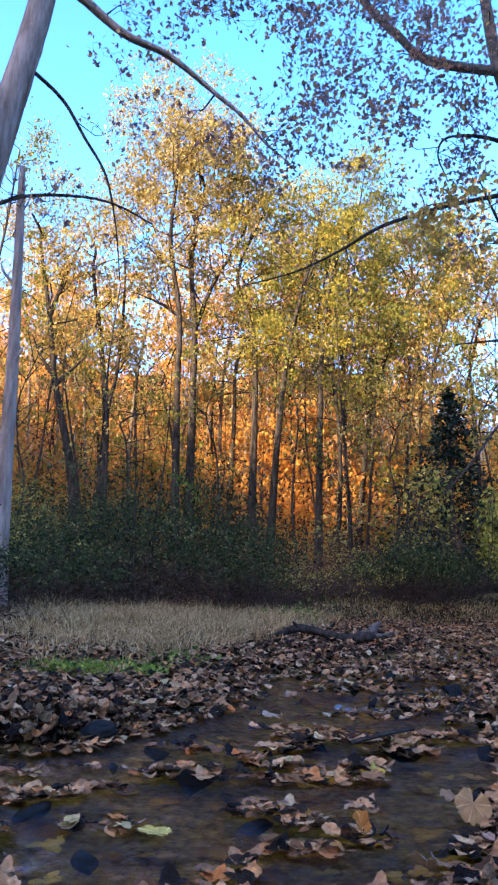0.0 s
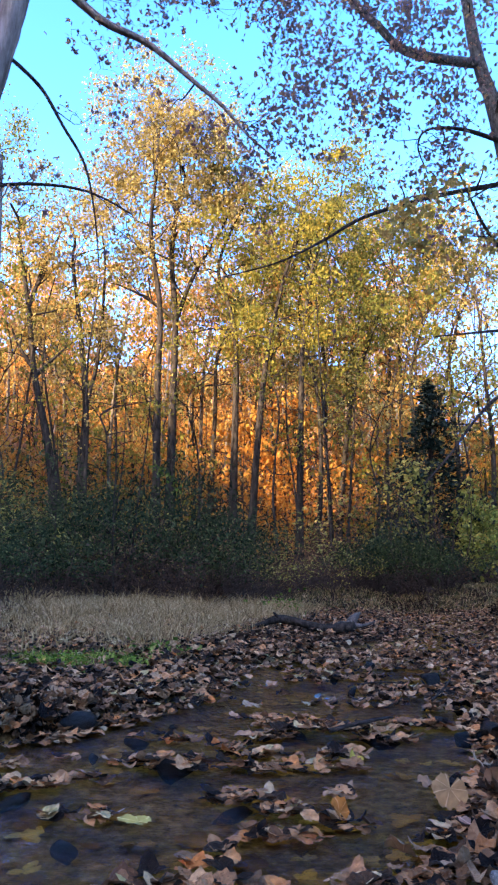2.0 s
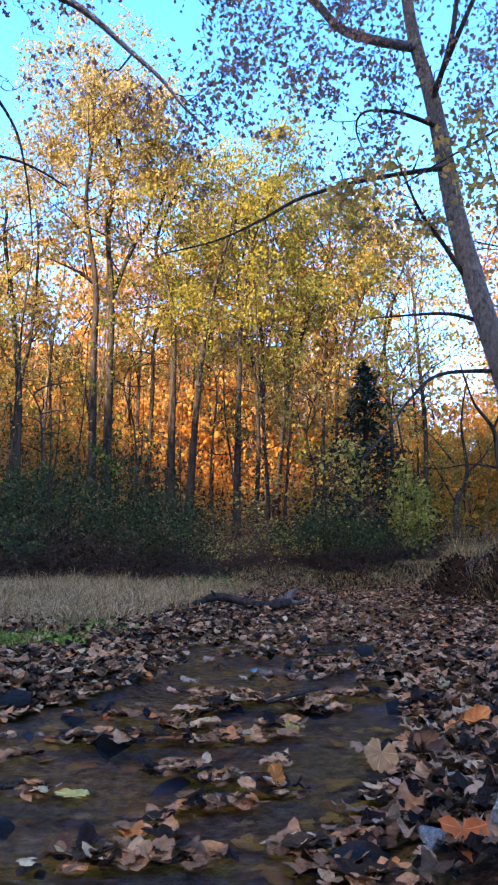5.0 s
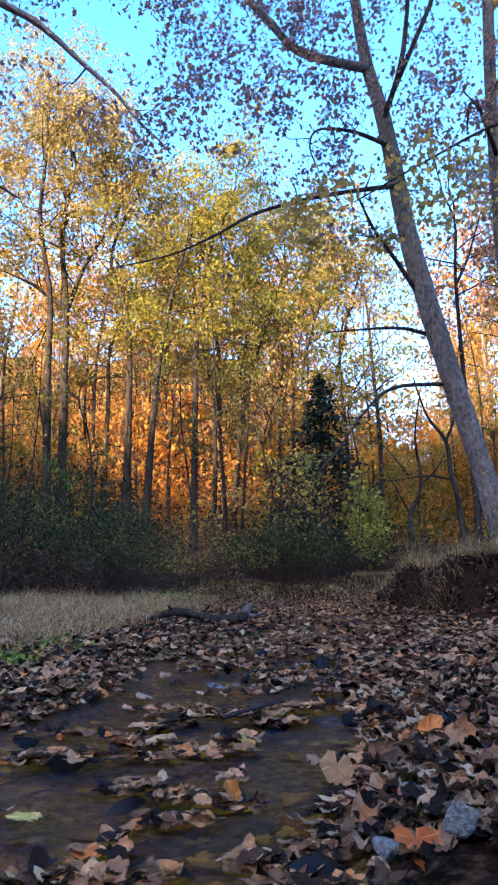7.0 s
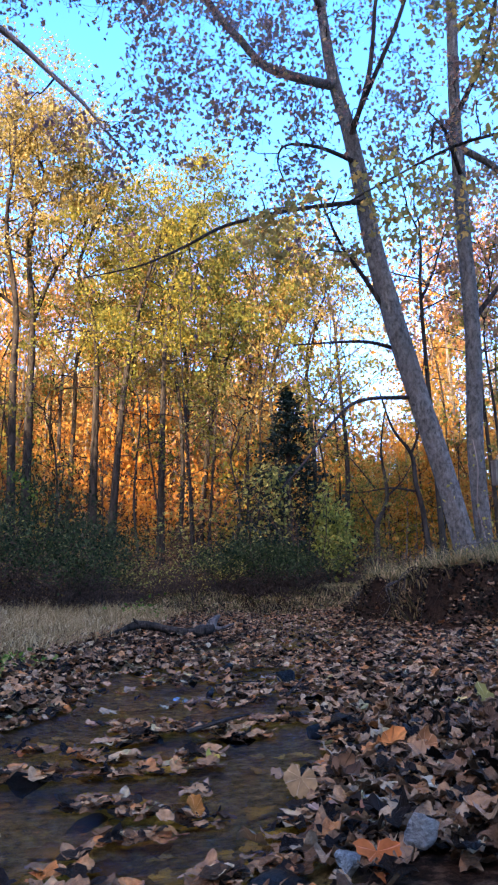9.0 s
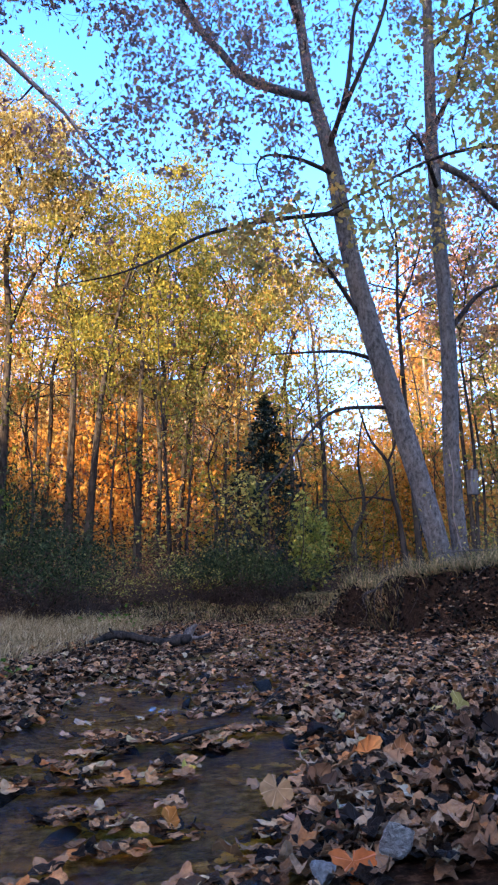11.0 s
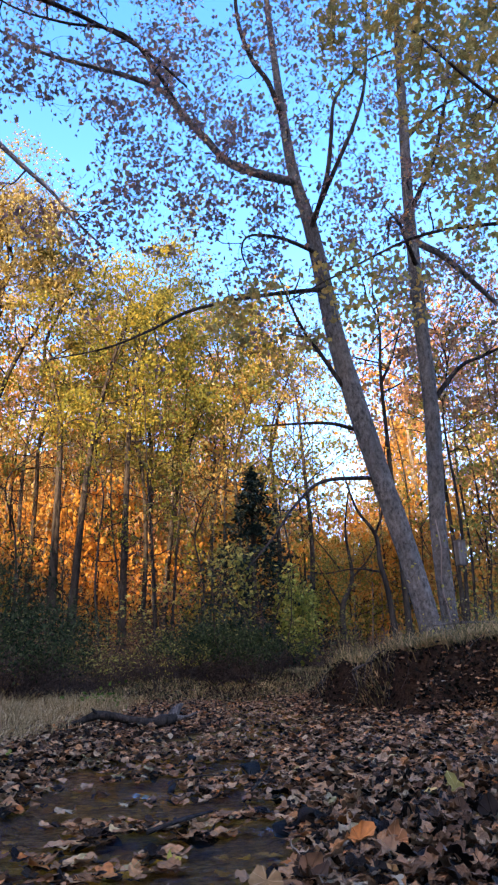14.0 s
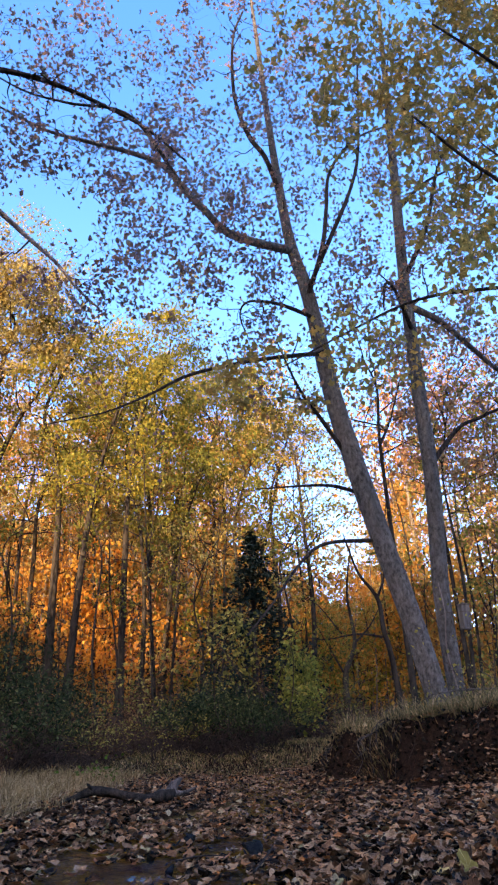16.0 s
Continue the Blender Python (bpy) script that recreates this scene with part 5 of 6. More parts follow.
for cx, cy, r, tall in ((-0.42, 5.3, 0.11, 0.4), (0.85, 11.6, 0.20, 0.9)):
    p = rng.normal(size=(110, 3)) * np.array([r, r, tall * r])
    p[:, 2] = np.abs(p[:, 2])
    herb = new("leafy_plant", foliage("leafy_plant", p, 0.035 + 0.15 * r, mat_green, tilt=0.9))
    herb.location = (cx, cy, ground_at(cx, cy))
    tagged(herb, "small bright green leafy plant by the grass", "plant", "leafy plants", "stuff")


# ---- fallen leaves ----
def palmate(seed, points=17, rings=2, curl=0.5, slim=0.75, deep=False):
    """A curled maple or sycamore leaf, one unit long, with five pointed lobes; curl 0 is flat, 1 half rolled up."""
    r = np.random.default_rng(seed)
    a = np.linspace(-2.8, 2.8, points)
    rad = 0.40 + r.uniform(0.0, 0.08) * np.cos(a * 2.45) ** 2 * np.where(np.abs(a) < 2.3, 1, 0.5)
    rad *= (0.85 + 0.15 * np.cos(a)) * (1 + 0.05 * r.normal(size=points))
    if deep:
        rad = (0.27 + 0.24 * np.abs(np.cos(1.72 * a)) ** 1.2 + 0.030 * np.cos(13.7 * a)) * (0.82 + 0.18 * np.cos(a))
    ring = np.column_stack([np.sin(a) * rad * r.uniform(slim, 1.0), np.cos(a) * rad])
    v = np.vstack([np.zeros((1, 2))] + [ring * (k + 1) / rings for k in range(rings)])
    d = np.hypot(v[:, 0], v[:, 1])
    # roll about one axis of the leaf
    e = r.random() * math.pi
    p, q = v[:, 0] * math.cos(e) + v[:, 1] * math.sin(e), -v[:, 0] * math.sin(e) + v[:, 1] * math.cos(e)
    k = curl * r.uniform(0.8, 3.6) + 1e-3
    x, z = np.sin(k * p) / k, (1 - np.cos(k * p)) / k * (1 if r.random() < 0.7 else -1)
    z = z + 0.45 * r.random() * curl * np.abs(q) + curl * (0.18 * np.sin(7 * q + e) * d + 0.035 * r.normal(size=len(v)) * (d > 0.15) + 0.12 * np.sin(11 * v[:, 0] + e) * np.sin(9 * v[:, 1] + 2 * e) * d + 0.5 * r.normal() * q * q)
    v = np.column_stack([x * math.cos(e) - q * math.sin(e), x * math.sin(e) + q * math.cos(e), z])
    f3 = np.array([[0, 1 + k, 2 + k] for k in range(points - 1)])
    f4 = np.array([[1 + g * points + k, 1 + (g + 1) * points + k, 2 + (g + 1) * points + k, 2 + g * points + k] for g in range(rings - 1) for k in range(points - 1)])
    return v, f3, f4


def litter_mesh(name, pos, size, tilt, mat, kinds=7, curl=0.9, points=12, rings=1, deep=0):
    V, T, Q, n = [], [], [], 0
    which = rng.integers(0, kinds, len(pos))
    for k in range(kinds):
        t, f3, f4 = palmate(100 + k, points, rings, curl, deep=k < deep)
        sel = which == k
        m = int(sel.sum())
        if not m:
            continue
        v, f = scatter(t, f3, pos[sel], size[sel], tilt[sel] if np.ndim(tilt) else tilt)
        V.append(v)
        T.append(f + n)
        if rings > 1:
            Q.append((f4[None] + (np.arange(m) * len(t))[:, None, None]).reshape(-1, 4) + n)
        n += len(v)
    return fast_mesh(name, np.vstack(V), [np.vstack(T)] + ([np.vstack(Q)] if Q else []), mat, True)


CLEAR = [(0.66, 1.37, 0.075), (0.53, 1.43, 0.07), (0.69, 1.70, 0.05), (0.62, 2.05, 0.05)]    # stones and a leaf that lie open
# rafts of leaves caught on stones in the stream: x, y, half-width, half-depth
RAFTS = [(0.31, 3.15, 0.16, 0.14), (0.57, 3.1, 0.16, 0.10), (0.62, 2.89, 0.15, 0.05), (1.09, 4.16, 0.35, 0.20), (0.76, 3.76, 0.16, 0.12), (-0.11, 2.46, 0.13, 0.08),
         (0.06, 2.11, 0.10, 0.07), (-0.58, 2.2, 0.16, 0.07), (0.31, 1.9, 0.09, 0.05), (-0.34, 1.95, 0.09, 0.03), (0.17, 2.44, 0.13, 0.05), (0.29, 2.42, 0.09, 0.03)]
RAFTS += [(0.17, 2.02, 0.08, 0.05), (0.15, 1.81, 0.11, 0.04), (0.03, 1.70, 0.07, 0.04), (0.18, 2.95, 0.12, 0.06), (0.49, 4.5, 0.16, 0.05), (0.21, 4.2, 0.09, 0.036),
          (0.42, 2.62, 0.08, 0.05), (0.9, 3.2, 0.18, 0.08), (0.75, 4.7, 0.25, 0.12), (1.3, 5.4, 0.25, 0.2), (-0.05, 1.52, 0.2, 0.05), (0.33, 1.55, 0.10, 0.06)]


for k in range(64):
    y = 1.45 + 3.6 * rng.random() ** 1.1
    x = float(np.interp(y, LEFT_SHORE[:, 0], LEFT_SHORE[:, 1])) * rng.random() * 0.9 + rng.random() * float(np.interp(y, RIGHT_SHORE[:, 0], RIGHT_SHORE[:, 1]))
    RAFTS.append((max(x, -0.45 * y + 0.2), y, 0.04 + 0.12 * rng.random() ** 2, 0.02 + 0.03 * rng.random()))


def litter_density(x, y):
    h = land(x, y)
    xl, xr = np.interp(y, LEFT_SHORE[:, 0], LEFT_SHORE[:, 1]), np.interp(y, RIGHT_SHORE[:, 0], RIGHT_SHORE[:, 1])
    d = np.maximum(step(-0.10, 0.10, xl - x), step(-0.08, 0.08, x - xr))
    d = np.maximum(d, step(4.9, 6.3, y) * 0.8)
    d = d * np.where(y > np.interp(x, FRONT[:, 0], FRONT[:, 1]) + 1.0, 0.45, 1.0)
    for cx, cy, rx, ry in RAFTS:
        d = np.maximum(d, 0.9 * (((x - cx) / rx) ** 2 + ((y - cy) / ry) ** 2 < 1))
    slope = np.hypot(land(x + 0.05, y) - h, land(x, y + 0.05) - h) / 0.05
    d = np.where((slope > 0.5) & (y > 7.0 + 0.2 * np.sin(5 * x)), np.where(h < 0.35, 0.55, 0.2), d)
    d = np.where(((x + 0.92) / 0.52) ** 2 + ((y - 4.75) / 0.38) ** 2 < 1, d * 0.3, d)
    for cx, cy, r in CLEAR:
        d = np.where((x - cx) ** 2 + (y - cy) ** 2 < r * r, 0.0, d)
    return np.where((h > 0.5) & (x > 3), d * np.where(y < 8, 0.7, 0.25), d)


def sample(n, x0, x1, y0, y1):
    p = np.column_stack([rng.uniform(x0, x1, n), rng.uniform(y0, y1, n)])
    p = p[(np.abs(p[:, 0] - 0.24 * p[:, 1]) < 0.5 + 0.52 * p[:, 1])]
    return p[rng.random(len(p)) < litter_density(p[:, 0], p[:, 1])]


def lay(p, pile):
    h = land(p[:, 0], p[:, 1])
    z = np.maximum(h, 0.0) + 0.010 + pile * np.where(h < 0.0, 0.3, 1.0) * rng.random(len(p)) ** 1.5
    return np.column_stack([p, z])


near = sample(12500, -1.4, 2.6, 1.3, 3.3)
far = np.vstack([sample(26000, -6, 9, 6.5, 15.2), sample(24000, -3.6, 4.6, 3.3, 6.5)])
pos = lay(far, 0.04)
litter = new("leaf_litter", litter_mesh("leaf_litter", pos, 0.045 + 0.055 * rng.random(len(pos)), 0.38, mat_litter, 16, 1.0, 9, 2))
tagged(litter, "carpet of curled brown and tan fallen leaves along the creek", "leaf litter", kind="stuff")
near = near[np.argsort(near[:, 1])]
pos = lay(near, 0.055)
afloat = land(near[:, 0], near[:, 1]) < 0.0
own = (rng.random(len(near)) < 290 / max((~afloat).sum(), 1)) & ~afloat
dry = ~own & ~afloat
litter = new("leaf_litter", litter_mesh("leaf_litter", pos[dry], 0.045 + 0.065 * rng.random(dry.sum()) ** 1.3, 0.36, mat_litter, 24, 1.0, 19, 2, 12))
tagged(litter, "deep drift of curled brown leaves on wet stones", "leaf litter", kind="stuff")
rest = pos[afloat]
raft = new("leaf_raft", litter_mesh("leaf_raft", rest, 0.045 + 0.06 * rng.random(len(rest)), 0.2, mat_litter, 24, 0.6, 19, 2, 12))
tagged(raft, "flat rafts of wet brown leaves caught in the current", "leaf litter", kind="stuff")
# the drift goes on along both shores, upstream and down
p = np.column_stack([rng.uniform(-7, 8, 26000), rng.uniform(-5, 9, 26000)])
p = p[np.abs(p[:, 0] - 0.24 * p[:, 1]) >= 0.5 + 0.52 * p[:, 1]]
p = p[(rng.random(len(p)) < litter_density(p[:, 0], p[:, 1])) & (np.hypot(p[:, 0], p[:, 1]) > 0.5)]
pos = lay(p, 0.04)
litter = new("leaf_litter", litter_mesh("leaf_litter", pos, 0.05 + 0.05 * rng.random(len(pos)), 0.5, mat_litter, 8, 0.9, 7))
tagged(litter, "loose brown fallen leaves spread over the creek banks", "leaf litter", kind="stuff")
# sunken leaves under the water
p = np.column_stack([rng.uniform(-2, 1.5, 1000), rng.uniform(1.2, 7, 1000)])
p = p[land(p[:, 0], p[:, 1]) < -0.02]
pos = np.column_stack([p, land(p[:, 0], p[:, 1]) + 0.008 + 0.012 * rng.random(len(p))])
sunk = new("sunken_litter", litter_mesh("sunken_litter", pos, 0.07 + 0.08 * rng.random(len(p)), 0.12, mat_sunk, 8, 0.2, 23, 1, 7))
tagged(sunk, "sodden orange-brown leaves lying under the water", "leaf litter", kind="stuff")

shapes = []
for k in range(14):
    v, f3, f4 = palmate(300 + k, 23 if k else 47, 3, 1.0 if k else 0.32, 0.75 if k else 0.98, k == 0)
    shapes.append(fast_mesh("fallen_leaf", v, [f3, f4], mat_litter_own, True))
v, f3, f4 = palmate(321, 47, 4, 0.30, 0.98)
shapes.append(fast_mesh("fallen_leaf", v, [f3, f4], mat_litter_own, True))
for q in lay(near[own], 0.07):
    ob = new("fallen_leaf", shapes[int(rng.integers(1, 14))])
    s = 0.07 + 0.06 * rng.random()
    ob.matrix_basis = pose(*q, rng.normal() * 20, rng.normal() * 20, rng.random() * 360) @ Matrix.Diagonal((s, s, s, 1))
    tagged(ob, "curled brown fallen leaf on the creek bank", "leaf", "fallen leaves")


# ---- stones ----
def stone(name, x, y, sx, sy, sz, mat, label, seed, sink=0.35, turn=0):
    r = np.random.default_rng(seed)
    bm = bmesh.new()
    bmesh.ops.create_icosphere(bm, subdivisions=3, radius=1)
    cuts = [Vector(c).normalized() for c in r.normal(size=(16, 3))]
    depth = r.uniform(0.34, 0.66, 16)
    for v in bm.verts:
        for c, d in zip(cuts, depth):
            k = v.co.dot(c) - d
            if k > 0:
                v.co -= c * k * 0.97
        v.co *= 1 + 0.05 * noise.noise(v.co * 3 + Vector((seed, 0, 0))) + 0.10 * noise.noise(v.co * 6 + Vector((0, seed, 0)))
    me = bpy.data.meshes.new(name)
    bm.to_mesh(me)
    bm.free()
    me.materials.append(mat)
    ob = new(name, me)
    z = max(ground_at(x, y), -0.03)
    ob.matrix_basis = pose(x, y, z + sz * (1 - sink), 0, 0, turn) @ Matrix.Diagonal((sx, sy, sz, 1))
    return tagged(ob, label, "stone", "creek stones")


stone("stone", 0.66, 1.37, 0.060, 0.045, 0.046, mat_pale_stone, "pale grey angular stone among leaves", 1, -0.6, 20)
stone("stone", 0.53, 1.435, 0.06, 0.045, 0.04, mat_pale_stone, "pale grey stone half under a leaf", 2, -0.1, 60)
stone("stone", 0.69, 1.70, 0.045, 0.035, 0.035, mat_pale_stone, "rounded pale grey stone in leaf litter", 3, -0.4)
stone("stone", -0.56, 2.95, 0.10, 0.05, 0.05, mat_wet, "dark wet stone at the edge of the leaf drift", 5, 0.0, 30)
stone("stone", 1.18, 2.96, 0.10, 0.07, 0.08, mat_wet, "dark wet stone at the edge of the leaf drift", 6, 0.4, 70)
wet = "dark wet stone shining in the creek"
for n, (x, y, sx, sy, sz) in enumerate([(-0.30, 2.81, 0.06, 0.04, 0.04), (-0.13, 2.42, 0.12, 0.05, 0.05), (0.62, 2.92, 0.14, 0.05, 0.035), (0.06, 2.06, 0.10, 0.04, 0.03), (0.40, 1.46, 0.10, 0.10, 0.052),
                                        (-0.55, 2.12, 0.12, 0.05, 0.03), (1.05, 2.95, 0.10, 0.07, 0.07), (0.93, 2.9, 0.05, 0.05, 0.06), (0.30, 3.1, 0.12, 0.06, 0.04), (0.14, 1.36, 0.06, 0.05, 0.04), (-0.42, 2.6, 0.025, 0.02, 0.03)]):
    stone("stone", x, y, sx, sy, sz, mat_wet, wet, 10 + n, 0.3, 13 * n)

pebble = np.random.default_rng(51)
for n in range(18):
    y = 1.5 + 7.0 * pebble.random() ** 1.4
    xl, xr = float(np.interp(y, LEFT_SHORE[:, 0], LEFT_SHORE[:, 1])), float(np.interp(y, RIGHT_SHORE[:, 0], RIGHT_SHORE[:, 1]))
    x = max(xl, -0.40 * y) + (xr + 0.35 - max(xl, -0.40 * y)) * pebble.random()
    k = (0.022 + 0.045 * pebble.random() ** 1.5) * (0.8 + 0.07 * y)
    stone("stone", x, y, k * 1.3, k * pebble.uniform(0.7, 1.0), k * pebble.uniform(0.7, 1.1), mat_wet, wet, 40 + n, 0.05, 47 * n)

# ---- log, stump, cut bank, box ----
log = thing("fallen_log", (0.8, 8.0, ground_at(0.8, 8.0)), "dark weathered log lying on the leaves", "log")
s = Soup()
s.tube(spline(np.array([(x, y, ground_at(x, y) + dz, r) for x, y, dz, r in ((0.28, 8.05, 0.035, 0.010), (0.42, 8.08, 0.075, 0.030), (0.60, 8.13, 0.125, 0.046), (0.80, 8.10, 0.10, 0.042), (1.00, 7.98, 0.06, 0.046), (1.14, 7.92, 0.045, 0.056), (1.30, 7.9, 0.085, 0.058), (1.38, 7.92, 0.12, 0.03))]), 22), 10, 0.35)
part("trunk", s.mesh("trunk", mat_driftwood, tuple(log.location)), log)
s = Soup()
s.tube(spline(np.array([(0.60, 8.13, ground_at(0.6, 8.13) + 0.13, 0.022), (0.56, 8.09, ground_at(0.6, 8.13) + 0.17, 0.017), (0.53, 8.07, ground_at(0.6, 8.13) + 0.20, 0.008)]), 8), 6, 0.25)
part("branch_stub", s.mesh("branch_stub", mat_driftwood, tuple(log.location)), log)
stump = thing("driftwood_stump", (1.40, 8.3, ground_at(1.40, 8.3)), "grey driftwood root stump beside the log", "stump")
for pts in ([(-0.08, -0.08, -0.02, 0.04), (0, 0, 0.08, 0.055), (0.07, 0, 0.17, 0.04), (0.12, 0, 0.21, 0.012)], [(0, 0, 0.05, 0.045), (-0.10, -0.08, 0.09, 0.03), (-0.2, -0.12, 0.07, 0.012)], [(0, 0, 0.07, 0.03), (0.14, -0.05, 0.07, 0.022), (0.26, -0.1, 0.12, 0.01)]):
    s = Soup()
    s.tube(spline(np.array(pts), 12), 8, 0.25)
    part("root", s.mesh("root", mat_root_pale), stump)
for a, b, r in (((0.42, 2.95, 0.03), (0.70, 3.10, 0.06), 0.009), ((1.0, 3.6, 0.05), (1.25, 4.1, 0.10), 0.006), ((-0.9, 3.1, 0.06), (-0.55, 3.05, 0.05), 0.006), ((0.75, 4.2, 0.04), (0.95, 3.95, 0.08), 0.005)):
    s = Soup()
    mid = tuple((p + q) / 2 + d for p, q, d in zip(a, b, (0.01, -0.02, 0.012)))
    s.tube(spline(np.array([(*a, r), (*mid, r * 0.9), (*b, r * 0.5)]), 12), 6, 0.15)
    tagged(new("stick", s.mesh("stick", mat_twig)), "thin dark wet stick lying in the leaf raft", "stick", "creek sticks")

for k in range(34):
    y = rng.uniform(6.6, 12.5)
    x = float(edge(y))
    w = rng.normal(size=4)
    drop = 0.25 + 0.4 * rng.random()
    top_z = ground_at(x + 0.08, y)
    root = [(x + 0.08, y, top_z + 0.01, 0.006), (x - 0.14, y - 0.08 + 0.05 * w[0], top_z - 0.08, 0.0055), (x - 0.22 + 0.05 * w[1], y - 0.14 + 0.10 * w[2], top_z - 0.6 * drop, 0.004), (x - 0.24 + 0.08 * w[3], y - 0.16, max(top_z - drop, 0.12), 0.003)]
    s = Soup()
    s.tube(spline(np.array(root), 10), 5)
    ob = new("root", s.mesh("root", mat_root_pale if k % 3 == 0 else mat_twig))
    tagged(ob, "dark bare root dangling from the cut bank", "root", "bank roots")
p = np.column_stack([rng.uniform(3.6, 10.5, 60000), rng.uniform(5.2, 13, 60000)])
h = land(p[:, 0], p[:, 1])
sl = np.hypot(land(p[:, 0] + 0.04, p[:, 1]) - h, land(p[:, 0], p[:, 1] + 0.04) - h) / 0.04
p, h = p[sl > 0.5], h[sl > 0.5]
pos = np.column_stack([p[:, 0] - 0.05 * rng.random(len(p)), p[:, 1] - 0.05 * rng.random(len(p)), h + 0.01])
clods = new("bank_debris", litter_mesh("bank_debris", pos, 0.02 + 0.05 * rng.random(len(p)), 1.4, mat_clod, 7, 1.2, 9))
tagged(clods, "crumbling dark soil, rootlets and dead leaves on the cut bank", "soil", kind="stuff")

vine = Soup()
vine.tube(spline(np.array([(6.50, 10.90, 0.75, 0.012), (6.44, 10.92, 1.3, 0.011), (6.36, 10.96, 1.9, 0.010), (6.40, 10.94, 2.5, 0.009), (6.36, 10.97, 3.0, 0.006)]), 24), 6, 0.2)
tagged(new("climbing_vine", vine.mesh("climbing_vine", mat_pale)), "thin pale woody vine climbing the sycamore trunk", "vine")
dead = thing("dead_branch", (4.9, 8.12, ground_at(4.9, 8.12)), "bare dead branch lying across the bank edge", "branch")
s = Soup()
s.tube(spline(np.array([(4.45, 8.24, 1.05, 0.006), (4.8, 8.05, 1.09, 0.013), (5.23, 7.8, 1.08, 0.016), (5.9, 7.45, 1.00, 0.020)]), 20), 6, 0.2)
for q in ([(5.0, 8.06, 0.91, 0.008), (5.16, 7.97, 1.10, 0.006), (5.26, 7.90, 1.25, 0.003)], [(5.5, 7.8, 0.94, 0.008), (5.35, 8.0, 1.15, 0.006), (5.12, 8.36, 1.42, 0.003)], [(4.8, 8.18, 0.89, 0.006), (4.72, 8.2, 0.75, 0.004), (4.62, 8.2, 0.55, 0.002)], [(5.2, 7.95, 0.92, 0.007), (5.0, 7.9, 0.7, 0.005), (4.9, 7.8, 0.45, 0.002)]):
    s.tube(spline(np.array(q), 10), 5, 0.1)
part("branch", s.mesh("branch", mat_root_pale, tuple(dead.location)), dead)
for x, y, h in ((5.7, 8.8, 0.9), (6.3, 9.3, 1.4), (6.9, 9.0, 1.8), (5.5, 9.6, 0.7), (7.4, 9.8, 2.2), (7.2, 8.6, 1.6)):
    br = thing("bramble", (x, y, ground_at(x, y)), "thin arching bramble stems with a few green leaves", "bramble", "brambles")
    tw, tp = [], []
    for k in range(9):
        a = rng.random() * 6.3
        grow((0.1 * math.cos(a), 0.1 * math.sin(a), -0.03), (0.5 * math.cos(a), 0.5 * math.sin(a), 1.0), h * rng.uniform(0.7, 1.3), 0.008, 1, tw, tp, -0.05, 0.35, 2, 0.2, 0.002)
    s = Soup()
    for t in tw:
        s.tube(t, 4)
    tagged(part("stem_mass", s.mesh("stem_mass", mat_stem), br), kind="stuff")
    tagged(part("foliage", foliage("foliage", leaves_at(tp, 0.8, 0.06), 0.05, mat_bush_yellow), br), kind="stuff")

box = thing("nest_box", (6.62, 10.88, 2.2), "weathered grey wooden nest box on the sycamore", "nest box")
bm = bmesh.new()
bmesh.ops.create_cube(bm, size=1)
bmesh.ops.scale(bm, vec=(0.15, 0.14, 0.40), verts=bm.verts)
bmesh.ops.bevel(bm, geom=bm.edges[:], offset=0.006, segments=1, affect="EDGES")
me = bpy.data.meshes.new("body")
bm.to_mesh(me)
bm.free()
me.materials.append(mat_box)
part("body", me, box, at=(0.1, 0.0, 0.21))
bm = bmesh.new()
bmesh.ops.create_cube(bm, size=1)
bmesh.ops.scale(bm, vec=(0.16, 0.16, 0.016), verts=bm.verts)
me = bpy.data.meshes.new("lid")
bm.to_mesh(me)
bm.free()
me.materials.append(mat_box)
part("lid", me, box, at=(0.1, -0.01, 0.42))


# ---- single leaves that stand out ----
def hero_leaf(x, y, size, rx, ry, rz, colour, label, shape=1, lift=0.02, spin=0):
    m, nt, bs = material("leaf_" + label.split()[0])
    co = nt.nodes.new("ShaderNodeTexCoord")
    sp = nt.nodes.new("ShaderNodeSeparateXYZ")
    nt.links.new(co.outputs["Object"], sp.inputs[0])
    ang = nt.nodes.new("ShaderNodeMath")
    ang.operation = "ARCTAN2"
    nt.links.new(sp.outputs[0], ang.inputs[0])
    nt.links.new(sp.outputs[1], ang.inputs[1])
    wave = nt.nodes.new("ShaderNodeMath")
    wave.operation = "MULTIPLY"
    wave.inputs[1].default_value = 7.2
    nt.links.new(ang.outputs[0], wave.inputs[0])
    sn = nt.nodes.new("ShaderNodeMath")
    sn.operation = "COSINE"
    nt.links.new(wave.outputs[0], sn.inputs[0])
    vein = ramp(nt, sn.outputs[0], [(0.93, (0, 0, 0)), (0.995, (0.7, 0.7, 0.7))])
    base = mix(nt, ramp(nt, noise_tex(nt, 5, 5), [(0.3, (0, 0, 0)), (0.7, (1, 1, 1))]), tuple(0.6 * c for c in colour), colour)
    nt.links.new(mix(nt, vein, base, tuple(min(1.4 * c + 0.05, 0.9) for c in colour)), bs.inputs["Base Color"])
    bs.inputs["Roughness"].default_value = 0.75
    bs.inputs["Specular IOR Level"].default_value = 0.03
    bump(nt, bs, vein, 0.4, 0.02)
    me = shapes[shape].copy()
    me.materials[0] = m
    ob = new("fallen_leaf", me)
    z = max(ground_at(x, y), 0.0) + lift
    ob.matrix_basis = pose(x, y, z, rx, ry, rz) @ Matrix.Rotation(radians(spin), 4, "Z") @ Matrix.Diagonal((size, size, size, 1))
    return tagged(ob, label, "leaf", "fallen leaves")


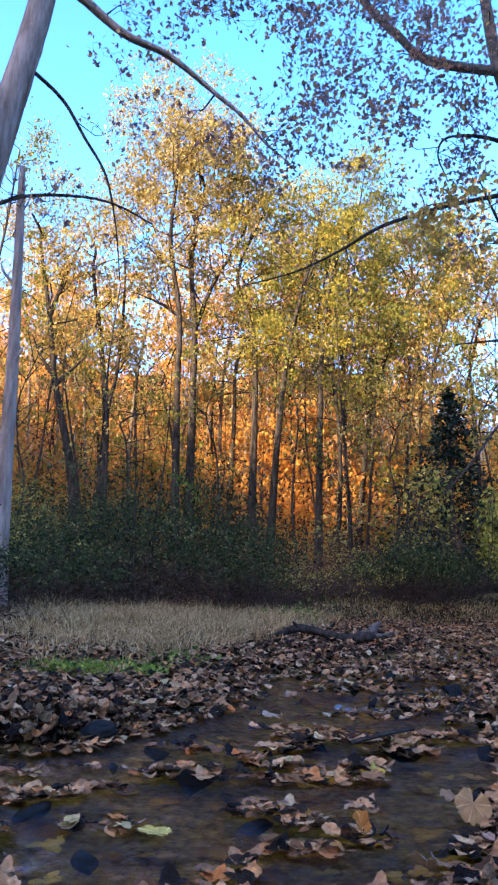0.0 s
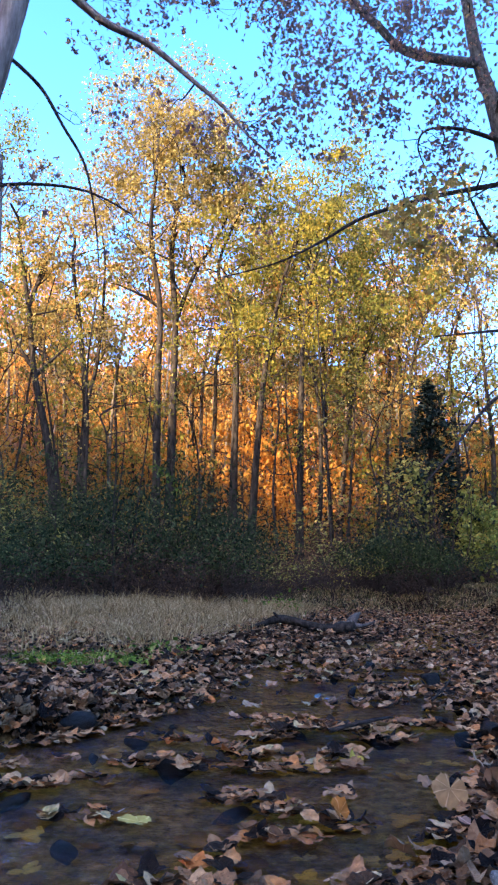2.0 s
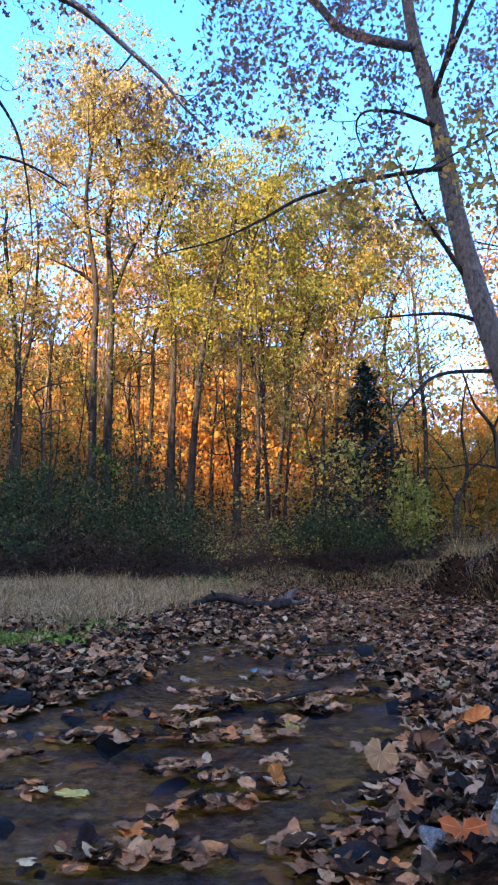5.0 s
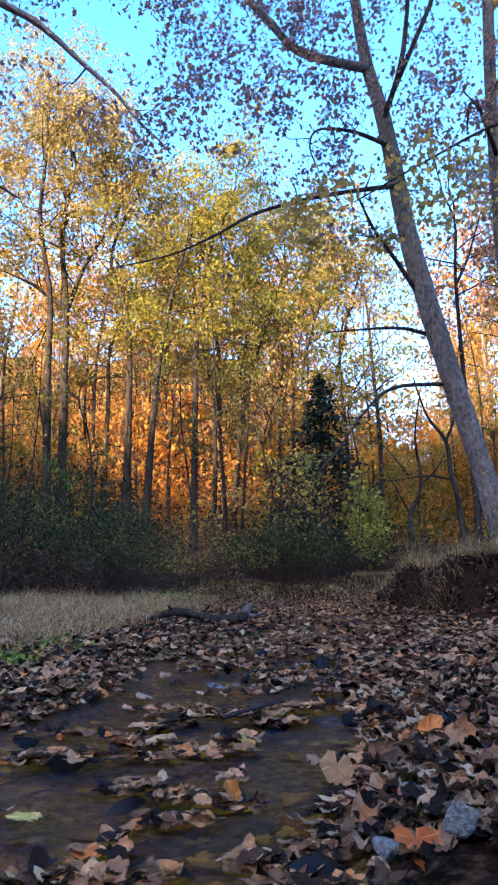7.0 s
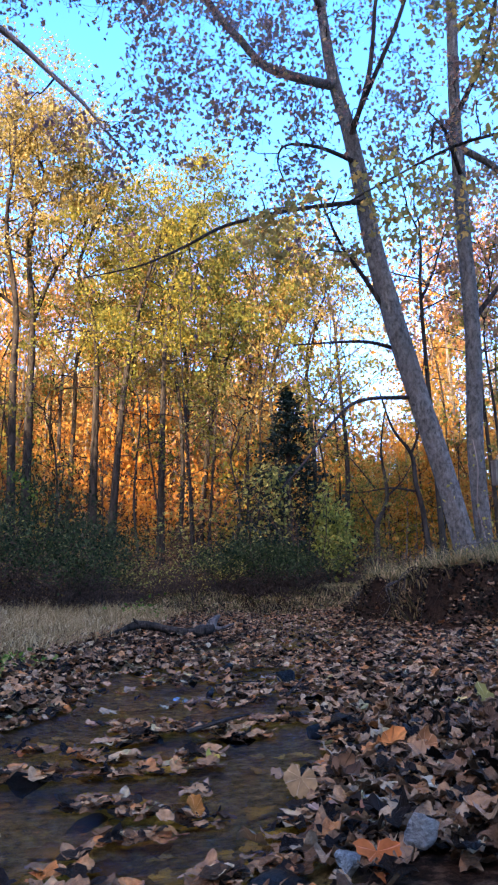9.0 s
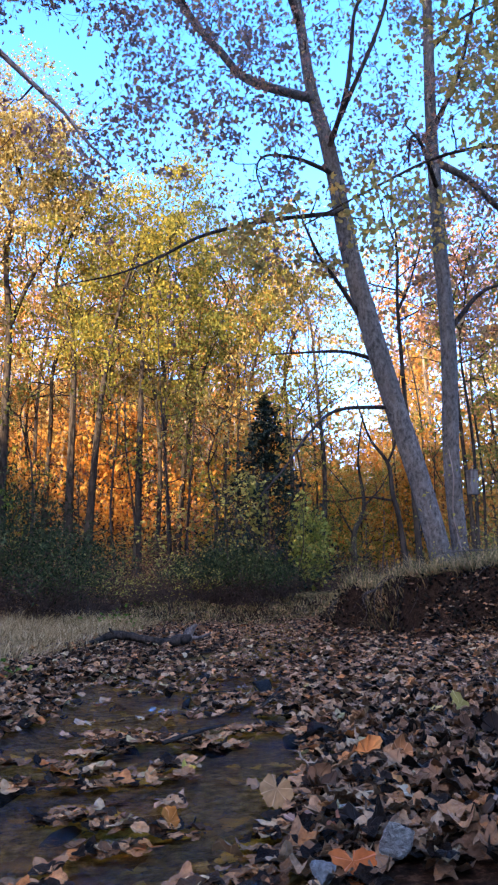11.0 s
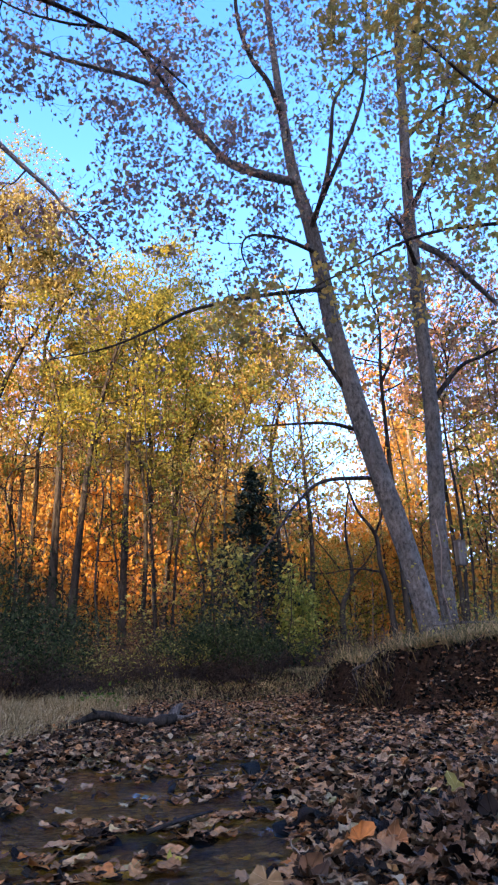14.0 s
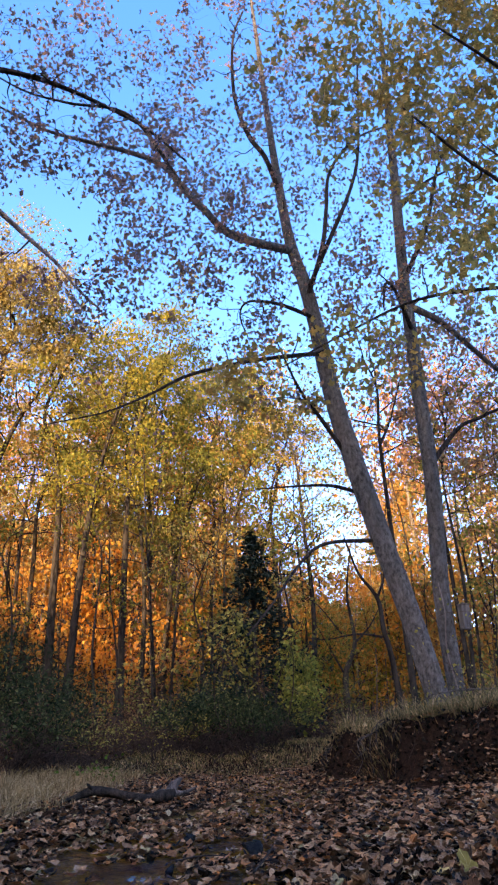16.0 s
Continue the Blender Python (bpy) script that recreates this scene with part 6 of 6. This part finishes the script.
hero_leaf(0.62, 2.066, 0.13, 55, 8, -12, (0.30, 0.155, 0.06), "large pale tan leaf propped upright in the water", 14, 0.06, 170)
hero_leaf(0.62, 2.22, 0.12, 6, 0, 80, (0.27, 0.13, 0.06), "flat buff leaf lying on the water", 3)
hero_leaf(-0.19, 1.91, 0.11, 3, 2, 70, (0.46, 0.30, 0.07), "pale yellow-green leaf floating on the creek", 0, 0.012)
hero_leaf(0.45, 2.53, 0.08, 20, 0, 40, (0.44, 0.27, 0.04), "yellow leaf caught at a leaf raft", 2)
hero_leaf(0.56, 1.36, 0.12, 40, 8, 5, (0.36, 0.085, 0.02), "reddish-orange leaf lying on a pale stone", 0, 0.07, 180)
hero_leaf(0.86, 1.70, 0.13, 22, 5, 60, (0.386, 0.245, 0.132), "large buff leaf on the leaf drift", 1, 0.04)
hero_leaf(1.12, 2.2, 0.12, 26, -8, 190, (0.331, 0.198, 0.124), "curled tan leaf on the leaf drift", 4, 0.04)
hero_leaf(0.62, 1.85, 0.12, 14, 4, 300, (0.331, 0.181, 0.117), "broad tan leaf at the water edge", 0, 0.03)
hero_leaf(0.40, 1.68, 0.11, 20, 12, 120, (0.38, 0.22, 0.10), "pale curled leaf on wet stones", 5, 0.03)
hero_leaf(0.30, 1.91, 0.09, 45, 0, 30, (0.367, 0.119, 0.023), "orange leaf standing on a leaf raft", 6, 0.04)
hero_leaf(0.84, 2.45, 0.12, 10, -6, 95, (0.40, 0.24, 0.13), "flat cream leaf beside the water", 7, 0.03)
hero_leaf(1.62, 2.80, 0.13, 55, 0, 15, (0.220, 0.158, 0.039), "olive-yellow leaf standing upright in the drift", 0, 0.06)
hero_leaf(1.03, 2.12, 0.11, 40, 0, 10, (0.331, 0.119, 0.039), "orange-brown leaf standing in the drift", 8, 0.05)
hero_leaf(0.65, 1.62, 0.11, 30, 0, 340, (0.257, 0.095, 0.047), "red-brown maple leaf in the drift", 0, 0.04)
hero_leaf(0.92, 1.50, 0.13, 20, 5, 200, (0.331, 0.190, 0.124), "tan sycamore leaf in the drift", 9, 0.04)
